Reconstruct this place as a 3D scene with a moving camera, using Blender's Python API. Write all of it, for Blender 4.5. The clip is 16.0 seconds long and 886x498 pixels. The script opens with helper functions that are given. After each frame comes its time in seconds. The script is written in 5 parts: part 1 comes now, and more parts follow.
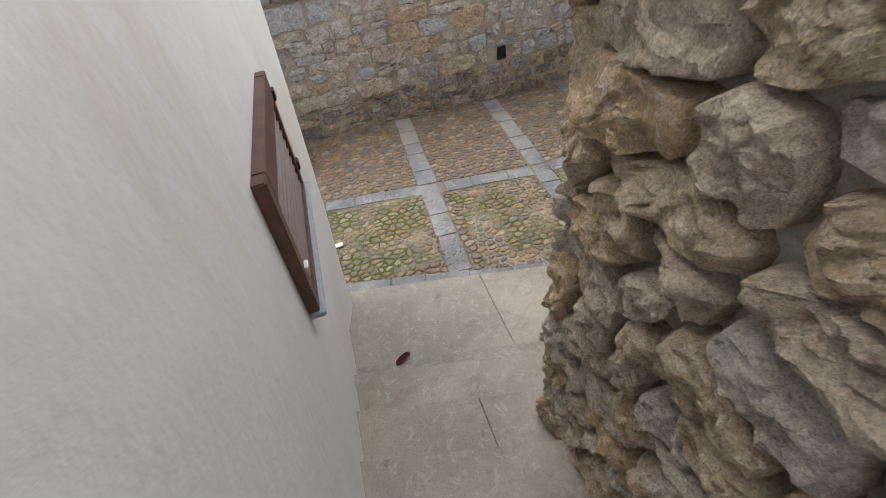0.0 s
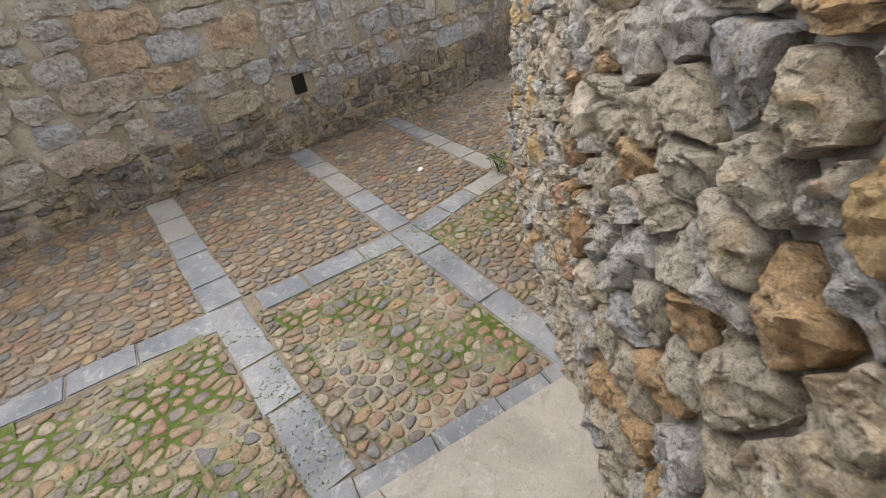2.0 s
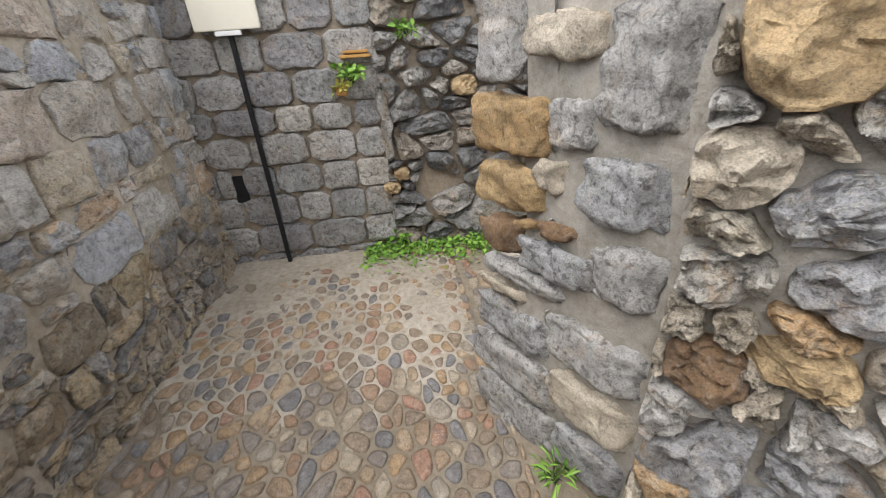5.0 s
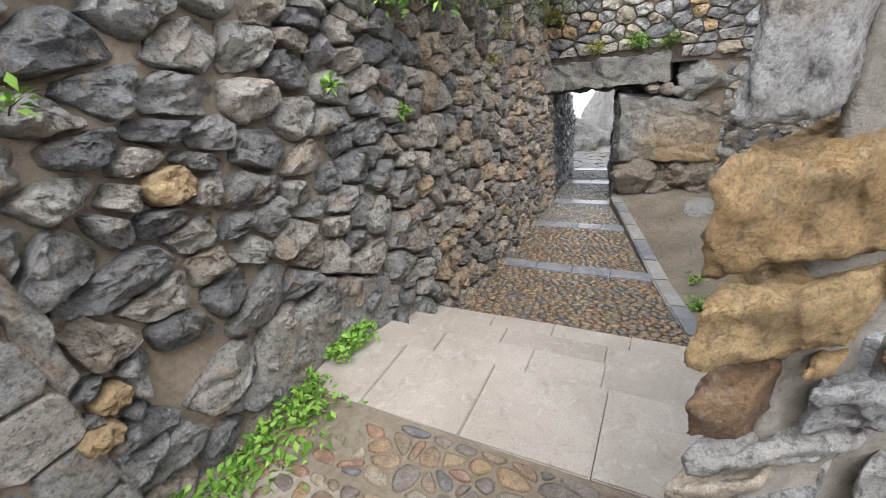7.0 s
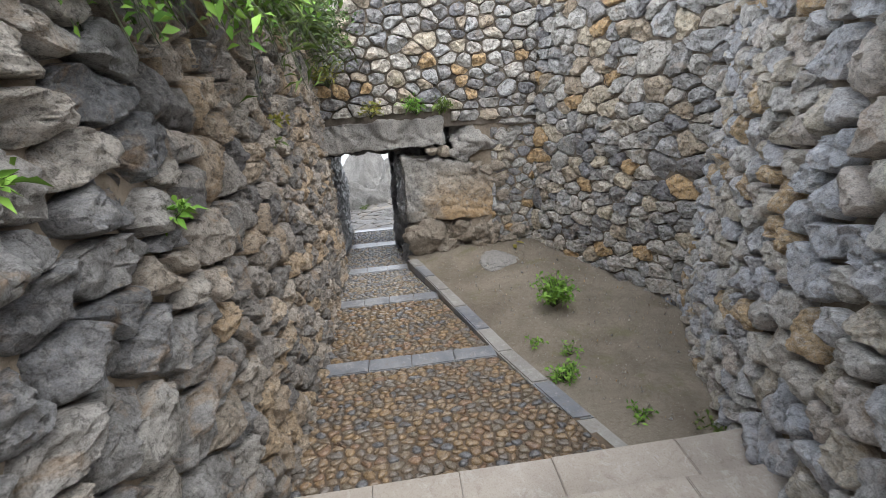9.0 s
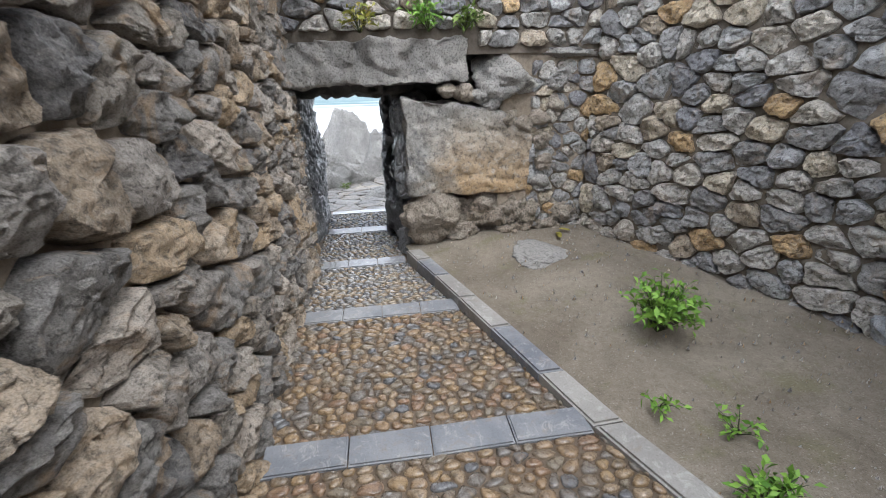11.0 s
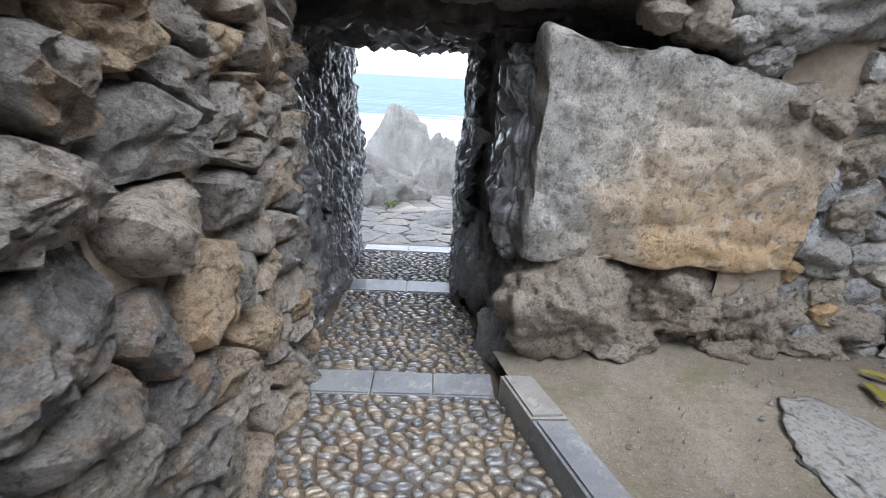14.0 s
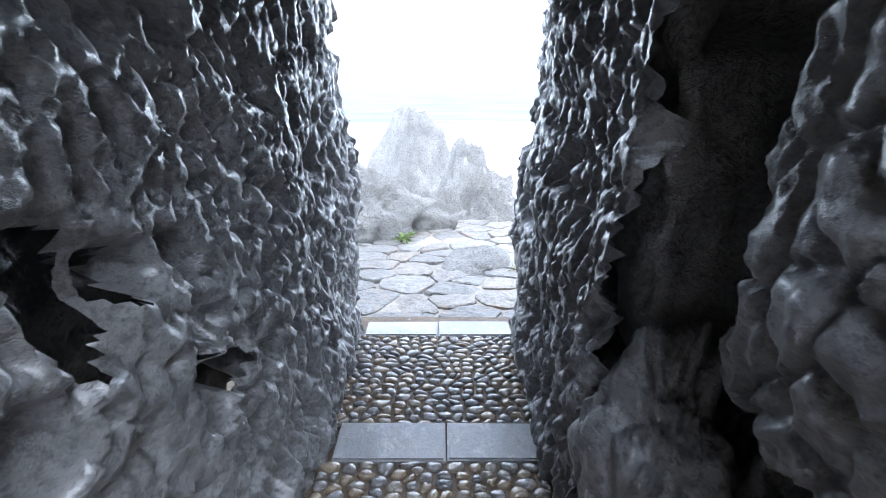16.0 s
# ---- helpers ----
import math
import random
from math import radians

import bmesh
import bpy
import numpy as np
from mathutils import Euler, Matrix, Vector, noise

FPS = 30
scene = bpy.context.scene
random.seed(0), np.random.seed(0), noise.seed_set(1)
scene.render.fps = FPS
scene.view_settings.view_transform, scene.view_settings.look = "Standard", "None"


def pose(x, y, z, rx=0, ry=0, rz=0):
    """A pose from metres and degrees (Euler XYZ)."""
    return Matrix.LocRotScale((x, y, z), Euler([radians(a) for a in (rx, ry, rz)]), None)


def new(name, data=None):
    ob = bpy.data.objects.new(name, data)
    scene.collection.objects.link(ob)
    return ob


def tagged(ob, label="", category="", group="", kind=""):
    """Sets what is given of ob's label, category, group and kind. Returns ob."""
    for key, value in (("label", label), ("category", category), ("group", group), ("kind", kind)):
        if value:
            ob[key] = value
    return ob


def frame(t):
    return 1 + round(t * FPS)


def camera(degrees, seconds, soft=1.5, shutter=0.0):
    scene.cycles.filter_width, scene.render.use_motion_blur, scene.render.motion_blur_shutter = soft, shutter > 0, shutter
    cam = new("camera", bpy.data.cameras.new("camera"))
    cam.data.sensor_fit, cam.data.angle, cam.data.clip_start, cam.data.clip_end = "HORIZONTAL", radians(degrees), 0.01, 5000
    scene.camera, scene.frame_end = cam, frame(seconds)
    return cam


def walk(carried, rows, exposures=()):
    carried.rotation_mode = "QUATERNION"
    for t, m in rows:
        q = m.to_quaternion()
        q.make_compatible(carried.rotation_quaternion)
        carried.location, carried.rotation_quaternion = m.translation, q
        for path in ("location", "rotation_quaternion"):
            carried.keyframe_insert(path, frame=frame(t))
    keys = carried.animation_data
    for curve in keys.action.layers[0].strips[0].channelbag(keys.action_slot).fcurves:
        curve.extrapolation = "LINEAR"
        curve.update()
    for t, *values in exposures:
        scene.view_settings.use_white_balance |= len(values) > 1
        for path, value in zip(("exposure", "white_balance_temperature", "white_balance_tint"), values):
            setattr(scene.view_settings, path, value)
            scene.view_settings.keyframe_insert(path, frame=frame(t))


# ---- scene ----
cam = camera(92.9, 16.0, soft=0.6, shutter=0.1)
ROWS_WALKED = [
    # seconds, x, y, z, tilt from straight down, heading, roll
    (0, 3.21, 4.18, 2.739, 44.65, 170.21, -10.75),
    (0.5, 3.16, 3.826, 2.481, 43.39, 160.66, -12.9),
    (1, 3.111, 3.504, 2.295, 41.44, 147.66, -13.12),
    (1.5, 2.959, 3.084, 2.09, 44.2, 144.24, -17.65),
    (2, 2.763, 2.745, 1.86, 48.83, 139.13, -4.61),
    (2.5, 2.564, 2.415, 1.637, 51.73, 136.21, -4.67),
    (3, 2.345, 2.013, 1.461, 56.09, 131.36, -4.12),
    (3.5, 2.03, 1.554, 1.344, 62.27, 124.95, -1.94),
    (4, 1.674, 1.047, 1.287, 62.93, 109.15, -2.71),
    (4.7, 1.2, 0.52, 1.27, 63, 94, -3.5),
    (5.3, 0.73, 0.2, 1.265, 62, 75, -5),
    (5.9, 0.32, 0.02, 1.26, 61, 59, -7),
    (6.5, -0.074, -0.01, 1.257, 60.58, 44.22, -8.36),
    (7, -0.284, 0.048, 1.276, 63.15, 31.25, -9.32),
    (7.5, -0.532, 0.089, 1.271, 63.43, 16.18, -12.27),
    (8, -0.695, 0.266, 1.261, 63.34, 2.36, -7.61),
    (8.5, -0.804, 0.544, 1.284, 65.81, -3.07, -5.13),
    (9, -1.001, 0.855, 1.274, 66.35, -4.91, -3.9),
    (9.6, -1.06, 1.25, 1.16, 66, -6, -3),
    (10.3, -1.12, 1.85, 0.88, 65.7, -7, -2),
    (10.9, -1.18, 2.35, 0.58, 65.5, -7.6, -1.5),
    (11.5, -1.224, 2.79, 0.341, 65.5, -8.02, -0.9),
    (12, -1.27, 3.232, 0.219, 70.41, -6.71, 0.81),
    (12.5, -1.352, 3.559, 0.213, 71.28, -5.81, 0.46),
    (13, -1.334, 3.91, 0.166, 72.19, -3.5, 1.05),
    (13.5, -1.354, 4.299, 0.095, 71.32, -3.21, 2.03),
    (14, -1.376, 4.67, 0.024, 67.83, -1.84, 3.17),
    (14.5, -1.353, 5.041, 0.02, 68.03, -1.22, 2.71),
    (15, -1.45, 5.387, -0.018, 69.26, -0.38, 1.86),
    (15.5, -1.481, 5.831, -0.102, 69.2, 0.05, 0.68),
    (16, -1.552, 6.263, -0.186, 68.6, -0, -0),
]
EXPOSURES = [(0, 1.4, 6600, 10), (0.5, 1.7, 6600, 10), (1.5, 1.65, 6500, 10), (2.5, 1.62, 6650, 10), (4, 1.83, 6600, 10), (6.5, 2.1, 6200, 10), (9, 1.97, 6200, 10), (11.5, 2.35, 5950, 10), (13, 2.45, 6000, 10), (14, 2.4, 5750, 10), (15, 2.48, 5450, 10), (16, 3.1, 5400, 10)]
walk(cam, [(t, pose(x, y, z, rx, 0, rz) @ pose(0, 0, 0, 0, 0, roll)) for t, x, y, z, rx, rz, roll in ROWS_WALKED], EXPOSURES)

# ---- light: an overcast sky ----
world = bpy.data.worlds.new("overcast_sky")
scene.world = world
world.use_nodes = True
wt = world.node_tree
sky = wt.nodes.new("ShaderNodeTexSky")
sky.sky_type, sky.sun_disc = "NISHITA", False
sky.sun_elevation, sky.sun_rotation = radians(55), radians(200)
sky.air_density, sky.dust_density = 1.0, 0.6
pale = wt.nodes.new("ShaderNodeHueSaturation")
pale.inputs["Saturation"].default_value = 0.14
wt.links.new(sky.outputs[0], pale.inputs["Color"])
wt.links.new(pale.outputs[0], wt.nodes["Background"].inputs[0])
wt.nodes["Background"].inputs[1].default_value = 0.15
sun = new("sun", bpy.data.lights.new("sun", "SUN"))
sun.data.energy, sun.data.angle, sun.data.color = 0.8, radians(50), (1.0, 0.96, 0.9)
sun.matrix_world = pose(0, 0, 8, 28, 0, 50)


# ---- materials ----
class Nodes:
    """Short names for the nodes of one material."""

    def __init__(self, name):
        self.m = bpy.data.materials.new(name)
        self.m.use_nodes = True
        self.t = self.m.node_tree
        self.b = self.t.nodes["Principled BSDF"]

    def add(self, kind, **values):
        n = self.t.nodes.new("ShaderNode" + kind)
        for k, v in values.items():
            k = k.replace("_", " ")
            n.inputs[k].default_value = v
        return n

    def link(self, a, b):
        self.t.links.new(a, b)

    def coord(self):
        return self.add("NewGeometry").outputs["Position"]

    def noise(self, scale, detail=5.0, rough=0.6, distort=0.0):
        n = self.add("TexNoise", Scale=scale, Detail=detail, Roughness=rough, Distortion=distort)
        self.link(self.coord(), n.inputs["Vector"])
        return n.outputs["Fac"]

    def voronoi(self, scale, feature="F1"):
        n = self.add("TexVoronoi", Scale=scale)
        n.feature = feature
        self.link(self.coord(), n.inputs["Vector"])
        return n.outputs["Distance"]

    def ramp(self, fac, stops, interp="LINEAR"):
        n = self.t.nodes.new("ShaderNodeValToRGB")
        n.color_ramp.interpolation = interp
        e = n.color_ramp.elements
        while len(e) < len(stops):
            e.new(0.5)
        for el, (p, c) in zip(e, stops):
            el.position, el.color = p, (*c, 1) if len(c) == 3 else c
        self.link(fac, n.inputs[0])
        return n.outputs[0]

    def grey(self, fac, lo, hi):
        n = self.add("MapRange")
        n.inputs["From Min"].default_value, n.inputs["From Max"].default_value = lo, hi
        self.link(fac, n.inputs["Value"])
        return n.outputs[0]

    def mix(self, fac, a, b, mode="MIX"):
        n = self.t.nodes.new("ShaderNodeMix")
        n.data_type, n.blend_type = "RGBA", mode
        for v, s in ((fac, n.inputs[0]), (a, n.inputs[6]), (b, n.inputs[7])):
            if isinstance(v, (int, float)):
                s.default_value = v
            elif isinstance(v, tuple):
                s.default_value = (*v, 1)
            else:
                self.link(v, s)
        return n.outputs[2]

    def bump(self, height, strength, distance, below=None):
        n = self.add("Bump", Strength=strength, Distance=distance)
        self.link(height, n.inputs["Height"])
        if below:
            self.link(below, n.inputs["Normal"])
        return n.outputs[0]

    def finish(self, color, rough, normal=None, spec=0.35):
        if isinstance(color, tuple):
            self.b.inputs["Base Color"].default_value = (*color, 1)
        else:
            self.link(color, self.b.inputs["Base Color"])
        if isinstance(rough, (int, float)):
            self.b.inputs["Roughness"].default_value = rough
        else:
            self.link(rough, self.b.inputs["Roughness"])
        if normal:
            self.link(normal, self.b.inputs["Normal"])
        self.b.inputs["Specular IOR Level"].default_value = spec
        return self.m


def stone_material(name, palette, joined, rough=0.8, relief=0.012, pale=(0.56, 0.54, 0.5), lichen=0.32, dark=0.62, gain=1.75, rust=0.25, cracks=0.2):
    """Mixed stones: each takes a colour of its own from the palette, with veins, pale weathering and crevice shade
    coloured in as dark pits.
    """
    n = Nodes(name)
    if joined:
        pick = n.add("NewGeometry").outputs["Random Per Island"]
    else:
        pick = n.add("ObjectInfo").outputs["Random"]
    base = n.ramp(pick, [(i / len(palette), tuple(v * min(gain, 0.72 / max(c)) for v in c)) for i, c in enumerate(palette)], "CONSTANT")
    big, fine, grain = n.noise(9, 7, 0.68, 0.8), n.noise(42, 7, 0.75, 0.3), n.noise(210, 4, 0.75)
    chips = n.voronoi(26)
    col = n.mix(n.grey(big, 0.36, 0.62), n.mix(1.0, base, (0.66, 0.65, 0.64), "MULTIPLY"), base)
    col = n.mix(n.grey(n.noise(17, 9, 0.78, 1.4), 0.5, 0.62), col, n.mix(lichen, col, pale))
    # low spots of the bump noise darkened: crevice shade put into the colour
    col = n.mix(n.grey(fine, 0.38, 0.5), n.mix(min(1.0, dark * 1.1), col, (0.05, 0.044, 0.039)), col)
    col = n.mix(n.grey(n.noise(75, 6, 0.7, 0.5), 0.52, 0.62), col, n.mix(lichen * 0.6, col, pale))
    col = n.mix(n.grey(n.noise(5.5, 6, 0.7, 1.0), 0.54, 0.66), col, n.mix(rust, col, (0.5, 0.32, 0.16)))
    warp = n.add("VectorMath")
    warp.operation = "MULTIPLY_ADD"
    warp.inputs[1].default_value = (0.07, 0.07, 0.07)
    wob = n.add("TexNoise", Scale=13.0, Detail=4.0, Roughness=0.6)
    n.link(n.coord(), wob.inputs["Vector"])
    n.link(wob.outputs["Color"], warp.inputs[0])
    n.link(n.coord(), warp.inputs[2])
    crack = n.add("TexVoronoi", Scale=10.0)
    crack.feature = "DISTANCE_TO_EDGE"
    n.link(warp.outputs[0], crack.inputs["Vector"])
    lines = n.grey(crack.outputs["Distance"], 0.0, 0.045)
    col = n.mix(lines, n.mix(cracks, col, (0.04, 0.036, 0.032)), col)
    # the finest hollows get their shade in the colour too
    col = n.mix(n.grey(grain, 0.32, 0.56), n.mix(1.0, col, (0.56, 0.55, 0.535), "MULTIPLY"), col)
    nor = n.bump(big, 0.8, relief * 2.5)
    nor = n.bump(lines, cracks, relief * 0.8, nor)
    nor = n.bump(chips, 0.5, relief * 1.5, nor)
    nor = n.bump(fine, 1.0, relief * 1.2, nor)
    nor = n.bump(grain, 0.6, relief * 0.35, nor)
    return n.finish(col, n.ramp(fine, [(0.3, (rough - 0.15,) * 3), (0.7, (min(1, rough + 0.1),) * 3)]), nor)


def mortar_material(name, a, b, scale=6, relief=0.006, rough=0.9):
    n = Nodes(name)
    big, fine, grain = n.noise(scale * 0.35, 5), n.noise(scale * 5, 6, 0.7), n.noise(260, 3)
    col = n.mix(n.grey(big, 0.35, 0.65), a, b)
    col = n.mix(n.grey(fine, 0.35, 0.6), n.mix(1.0, col, (0.72, 0.7, 0.66), "MULTIPLY"), col)
    col = n.mix(n.grey(grain, 0.3, 0.7), n.mix(1.0, col, (0.8, 0.78, 0.75), "MULTIPLY"), col)
    nor = n.bump(fine, 0.7, relief * 2)
    nor = n.bump(grain, 0.5, relief * 0.5, nor)
    return n.finish(col, rough, nor, 0.25)


PAL_LEFT = [(0.17, 0.165, 0.16), (0.27, 0.25, 0.23), (0.14, 0.138, 0.14), (0.35, 0.315, 0.275), (0.24, 0.22, 0.195), (0.31, 0.285, 0.255), (0.19, 0.185, 0.18), (0.38, 0.32, 0.25), (0.25, 0.235, 0.22), (0.35, 0.275, 0.19), (0.29, 0.24, 0.185), (0.21, 0.2, 0.19)]
PAL_BACK = [(0.2, 0.2, 0.205), (0.31, 0.3, 0.28), (0.4, 0.35, 0.27), (0.16, 0.16, 0.17), (0.34, 0.32, 0.29), (0.42, 0.29, 0.15), (0.26, 0.26, 0.255), (0.46, 0.42, 0.36), (0.22, 0.215, 0.21), (0.3, 0.25, 0.19), (0.28, 0.28, 0.28), (0.38, 0.36, 0.33), (0.4, 0.26, 0.13), (0.18, 0.175, 0.175)]
PAL_STREET = [(0.38, 0.34, 0.285), (0.27, 0.26, 0.25), (0.46, 0.4, 0.32), (0.42, 0.36, 0.28), (0.22, 0.22, 0.23), (0.5, 0.45, 0.37), (0.36, 0.31, 0.25), (0.42, 0.37, 0.3), (0.46, 0.3, 0.16), (0.28, 0.27, 0.26), (0.4, 0.38, 0.35), (0.48, 0.42, 0.34)]
PAL_FAR = [(0.36, 0.335, 0.3), (0.2, 0.205, 0.22), (0.43, 0.37, 0.28), (0.3, 0.28, 0.26), (0.15, 0.15, 0.155), (0.45, 0.4, 0.33), (0.38, 0.28, 0.19), (0.26, 0.265, 0.275), (0.4, 0.38, 0.35), (0.24, 0.2, 0.165), (0.33, 0.3, 0.26), (0.18, 0.18, 0.185)]
PAL_BLOCK = [(0.29, 0.28, 0.27), (0.22, 0.22, 0.22), (0.34, 0.32, 0.29), (0.26, 0.25, 0.24), (0.2, 0.195, 0.2), (0.3, 0.295, 0.29)]
PAL_PEBBLE = [(0.36, 0.25, 0.16), (0.3, 0.22, 0.15), (0.42, 0.31, 0.2), (0.26, 0.22, 0.19), (0.38, 0.22, 0.15), (0.33, 0.28, 0.22), (0.21, 0.2, 0.2), (0.4, 0.27, 0.15), (0.28, 0.21, 0.15), (0.45, 0.37, 0.27), (0.24, 0.2, 0.17), (0.34, 0.22, 0.14)]
PAL_WET = [(0.27, 0.185, 0.11), (0.21, 0.16, 0.11), (0.3, 0.22, 0.14), (0.17, 0.15, 0.13), (0.25, 0.16, 0.1), (0.2, 0.17, 0.14), (0.14, 0.14, 0.145), (0.29, 0.2, 0.11), (0.22, 0.18, 0.13)]


def both(name, palette, **kw):
    return stone_material(name, palette, False, **kw), stone_material(name + "_joined", palette, True, **kw)


M_LEFT = both("dark_rubble", [(r * 1.03, v, b * 0.97) for r, v, b in PAL_LEFT], gain=1.85, pale=(0.65, 0.605, 0.54), rust=0.48, relief=0.017)
M_LEFTGREY = both("grey_dark_rubble", [(0.18, 0.18, 0.185), (0.27, 0.265, 0.26), (0.14, 0.142, 0.148), (0.34, 0.325, 0.3), (0.23, 0.225, 0.22), (0.31, 0.295, 0.275), (0.2, 0.2, 0.205), (0.37, 0.34, 0.3), (0.25, 0.245, 0.24), (0.29, 0.25, 0.205)], gain=1.75, pale=(0.64, 0.605, 0.555), rust=0.42, relief=0.017)
M_BACK = both("mixed_rubble", PAL_BACK, gain=2.2)
M_RUBBLE = both("grey_rubble", PAL_BACK[:12] + [PAL_BACK[1], PAL_BACK[13]], gain=2.0)
M_STREET = both("pale_rubble", PAL_STREET, lichen=0.45, gain=2.6, pale=(0.72, 0.65, 0.54), rust=0.6, relief=0.016)
M_WARM = both("warm_rubble", [(0.4, 0.32, 0.22), (0.3, 0.26, 0.21), (0.46, 0.37, 0.26), (0.27, 0.25, 0.23), (0.44, 0.32, 0.19), (0.36, 0.31, 0.25), (0.34, 0.27, 0.19)], lichen=0.72, gain=3.6, pale=(0.85, 0.78, 0.66), rust=0.35, relief=0.016, dark=0.32, cracks=0.15)
M_PALE = both("blue_grey_rubble", [(0.3, 0.31, 0.33), (0.42, 0.41, 0.39), (0.22, 0.23, 0.25), (0.5, 0.47, 0.42), (0.36, 0.36, 0.365), (0.46, 0.42, 0.35), (0.27, 0.275, 0.29), (0.44, 0.33, 0.2), (0.38, 0.37, 0.355), (0.33, 0.3, 0.27)], lichen=0.5, gain=3.0, pale=(0.78, 0.76, 0.73), rust=0.25, relief=0.013, dark=0.45)
M_FARLOW = both("brown_masonry", [(0.3, 0.24, 0.17), (0.37, 0.3, 0.2), (0.21, 0.18, 0.155), (0.42, 0.33, 0.22), (0.27, 0.26, 0.25), (0.17, 0.165, 0.165), (0.34, 0.3, 0.25), (0.24, 0.2, 0.15)], lichen=0.4, relief=0.014, gain=1.9, rust=0.45, dark=0.6, cracks=0.2)
M_FAR = both("weathered_masonry", PAL_FAR, lichen=0.5, relief=0.011, gain=3.2, rust=0.3, pale=(0.78, 0.76, 0.73), dark=0.5, cracks=0.12)
M_BLOCK = both("grey_ashlar", PAL_BLOCK, relief=0.01)
M_PEBBLE = both("river_pebble", PAL_PEBBLE, rough=0.6, relief=0.0025, lichen=0.2, dark=0.45, gain=0.92, rust=0.1, cracks=0.1)
M_WET = both("wet_pebble", PAL_WET, rough=0.3, relief=0.0025, lichen=0.12, dark=0.5, gain=1.2, cracks=0.1)
M_SOAK = both("soaked_pebble", [(0.17, 0.165, 0.16), (0.24, 0.22, 0.19), (0.13, 0.13, 0.135), (0.27, 0.22, 0.16), (0.2, 0.195, 0.19), (0.22, 0.17, 0.12)], rough=0.2, relief=0.0025, lichen=0.12, dark=0.4, gain=1.5, cracks=0.1)
M_OCHRE = stone_material("ochre_sandstone", [(0.5, 0.345, 0.175), (0.54, 0.39, 0.22), (0.47, 0.31, 0.15)], False, gain=1.25, lichen=0.25, pale=(0.6, 0.5, 0.33), dark=0.3)
M_BROWN = stone_material("brown_ironstone", [(0.27, 0.165, 0.09)], False, gain=1.1, lichen=0.2, dark=0.3)
M_SALMON = stone_material("salmon_sandstone", [(0.42, 0.235, 0.165), (0.46, 0.28, 0.2)], False, gain=1.25, lichen=0.25, dark=0.3)
M_RUST = stone_material("rusty_sandstone", [(0.4, 0.24, 0.12)], False, gain=1.2, lichen=0.25, dark=0.45, rust=0.5)
M_CREAM = stone_material("cream_limestone", [(0.52, 0.45, 0.36), (0.55, 0.48, 0.385)], False, gain=1.35, lichen=0.2, dark=0.25, pale=(0.75, 0.68, 0.58))
M_SLATE = stone_material("grey_limestone", [(0.27, 0.27, 0.275), (0.33, 0.32, 0.31)], False, lichen=0.5)
M_MORT_DARK = mortar_material("earthy_mortar", (0.3, 0.247, 0.19), (0.42, 0.355, 0.285))
M_MORT = mortar_material("grey_mortar", (0.33, 0.31, 0.28), (0.44, 0.41, 0.37))
M_MORT_FAR = mortar_material("tan_mortar", (0.4, 0.345, 0.28), (0.6, 0.54, 0.46))
# mortar darkened so its colour carries the shade of deep open joints
M_MORT_SHADE = mortar_material("joint_shade_mortar", (0.17, 0.145, 0.12), (0.26, 0.225, 0.185))
M_SAND = mortar_material("sandy_grout", (0.23, 0.19, 0.145), (0.31, 0.265, 0.21))
M_WETSAND = mortar_material("dark_grout", (0.13, 0.1, 0.075), (0.2, 0.155, 0.115), rough=0.5)


def slab_material(name, a, b, rough, stain=(0.25, 0.2, 0.16), relief=0.003):
    n = Nodes(name)
    pick = n.add("ObjectInfo").outputs["Random"]
    big, fine = n.noise(2.2, 6, 0.6, 0.4), n.noise(38, 6, 0.75)
    col = n.mix(n.grey(big, 0.35, 0.65), a, b)
    col = n.mix(n.grey(pick, 0.0, 1.0), n.mix(1.0, col, (0.88, 0.88, 0.89), "MULTIPLY"), col)
    col = n.mix(n.grey(fine, 0.25, 0.42), n.mix(0.5, col, stain), col)
    col = n.mix(n.grey(n.noise(6, 9, 0.8, 2.0), 0.54, 0.64), col, n.mix(0.5, col, stain))
    col = n.mix(n.grey(n.noise(13, 8, 0.8, 1.0), 0.53, 0.62), col, n.mix(0.4, col, (0.55, 0.53, 0.5)))
    col = n.mix(n.grey(n.noise(120, 4, 0.7), 0.3, 0.5), n.mix(1.0, col, (0.78, 0.76, 0.74), "MULTIPLY"), col)
    nor = n.bump(fine, 0.6, relief * 2)
    nor = n.bump(n.noise(190, 3), 0.5, relief * 0.6, nor)
    return n.finish(col, rough, nor, 0.35)


M_TRAV = slab_material("beige_travertine", (0.37, 0.325, 0.275), (0.47, 0.42, 0.36), 0.5, relief=0.002)
M_BAND = slab_material("blue_grey_kerbstone", (0.16, 0.17, 0.195), (0.31, 0.315, 0.325), 0.6)
M_BANDPALE = slab_material("pale_kerbstone", (0.29, 0.275, 0.255), (0.38, 0.365, 0.335), 0.7)
M_BANDWET = slab_material("wet_kerbstone", (0.24, 0.25, 0.27), (0.36, 0.36, 0.365), 0.2)


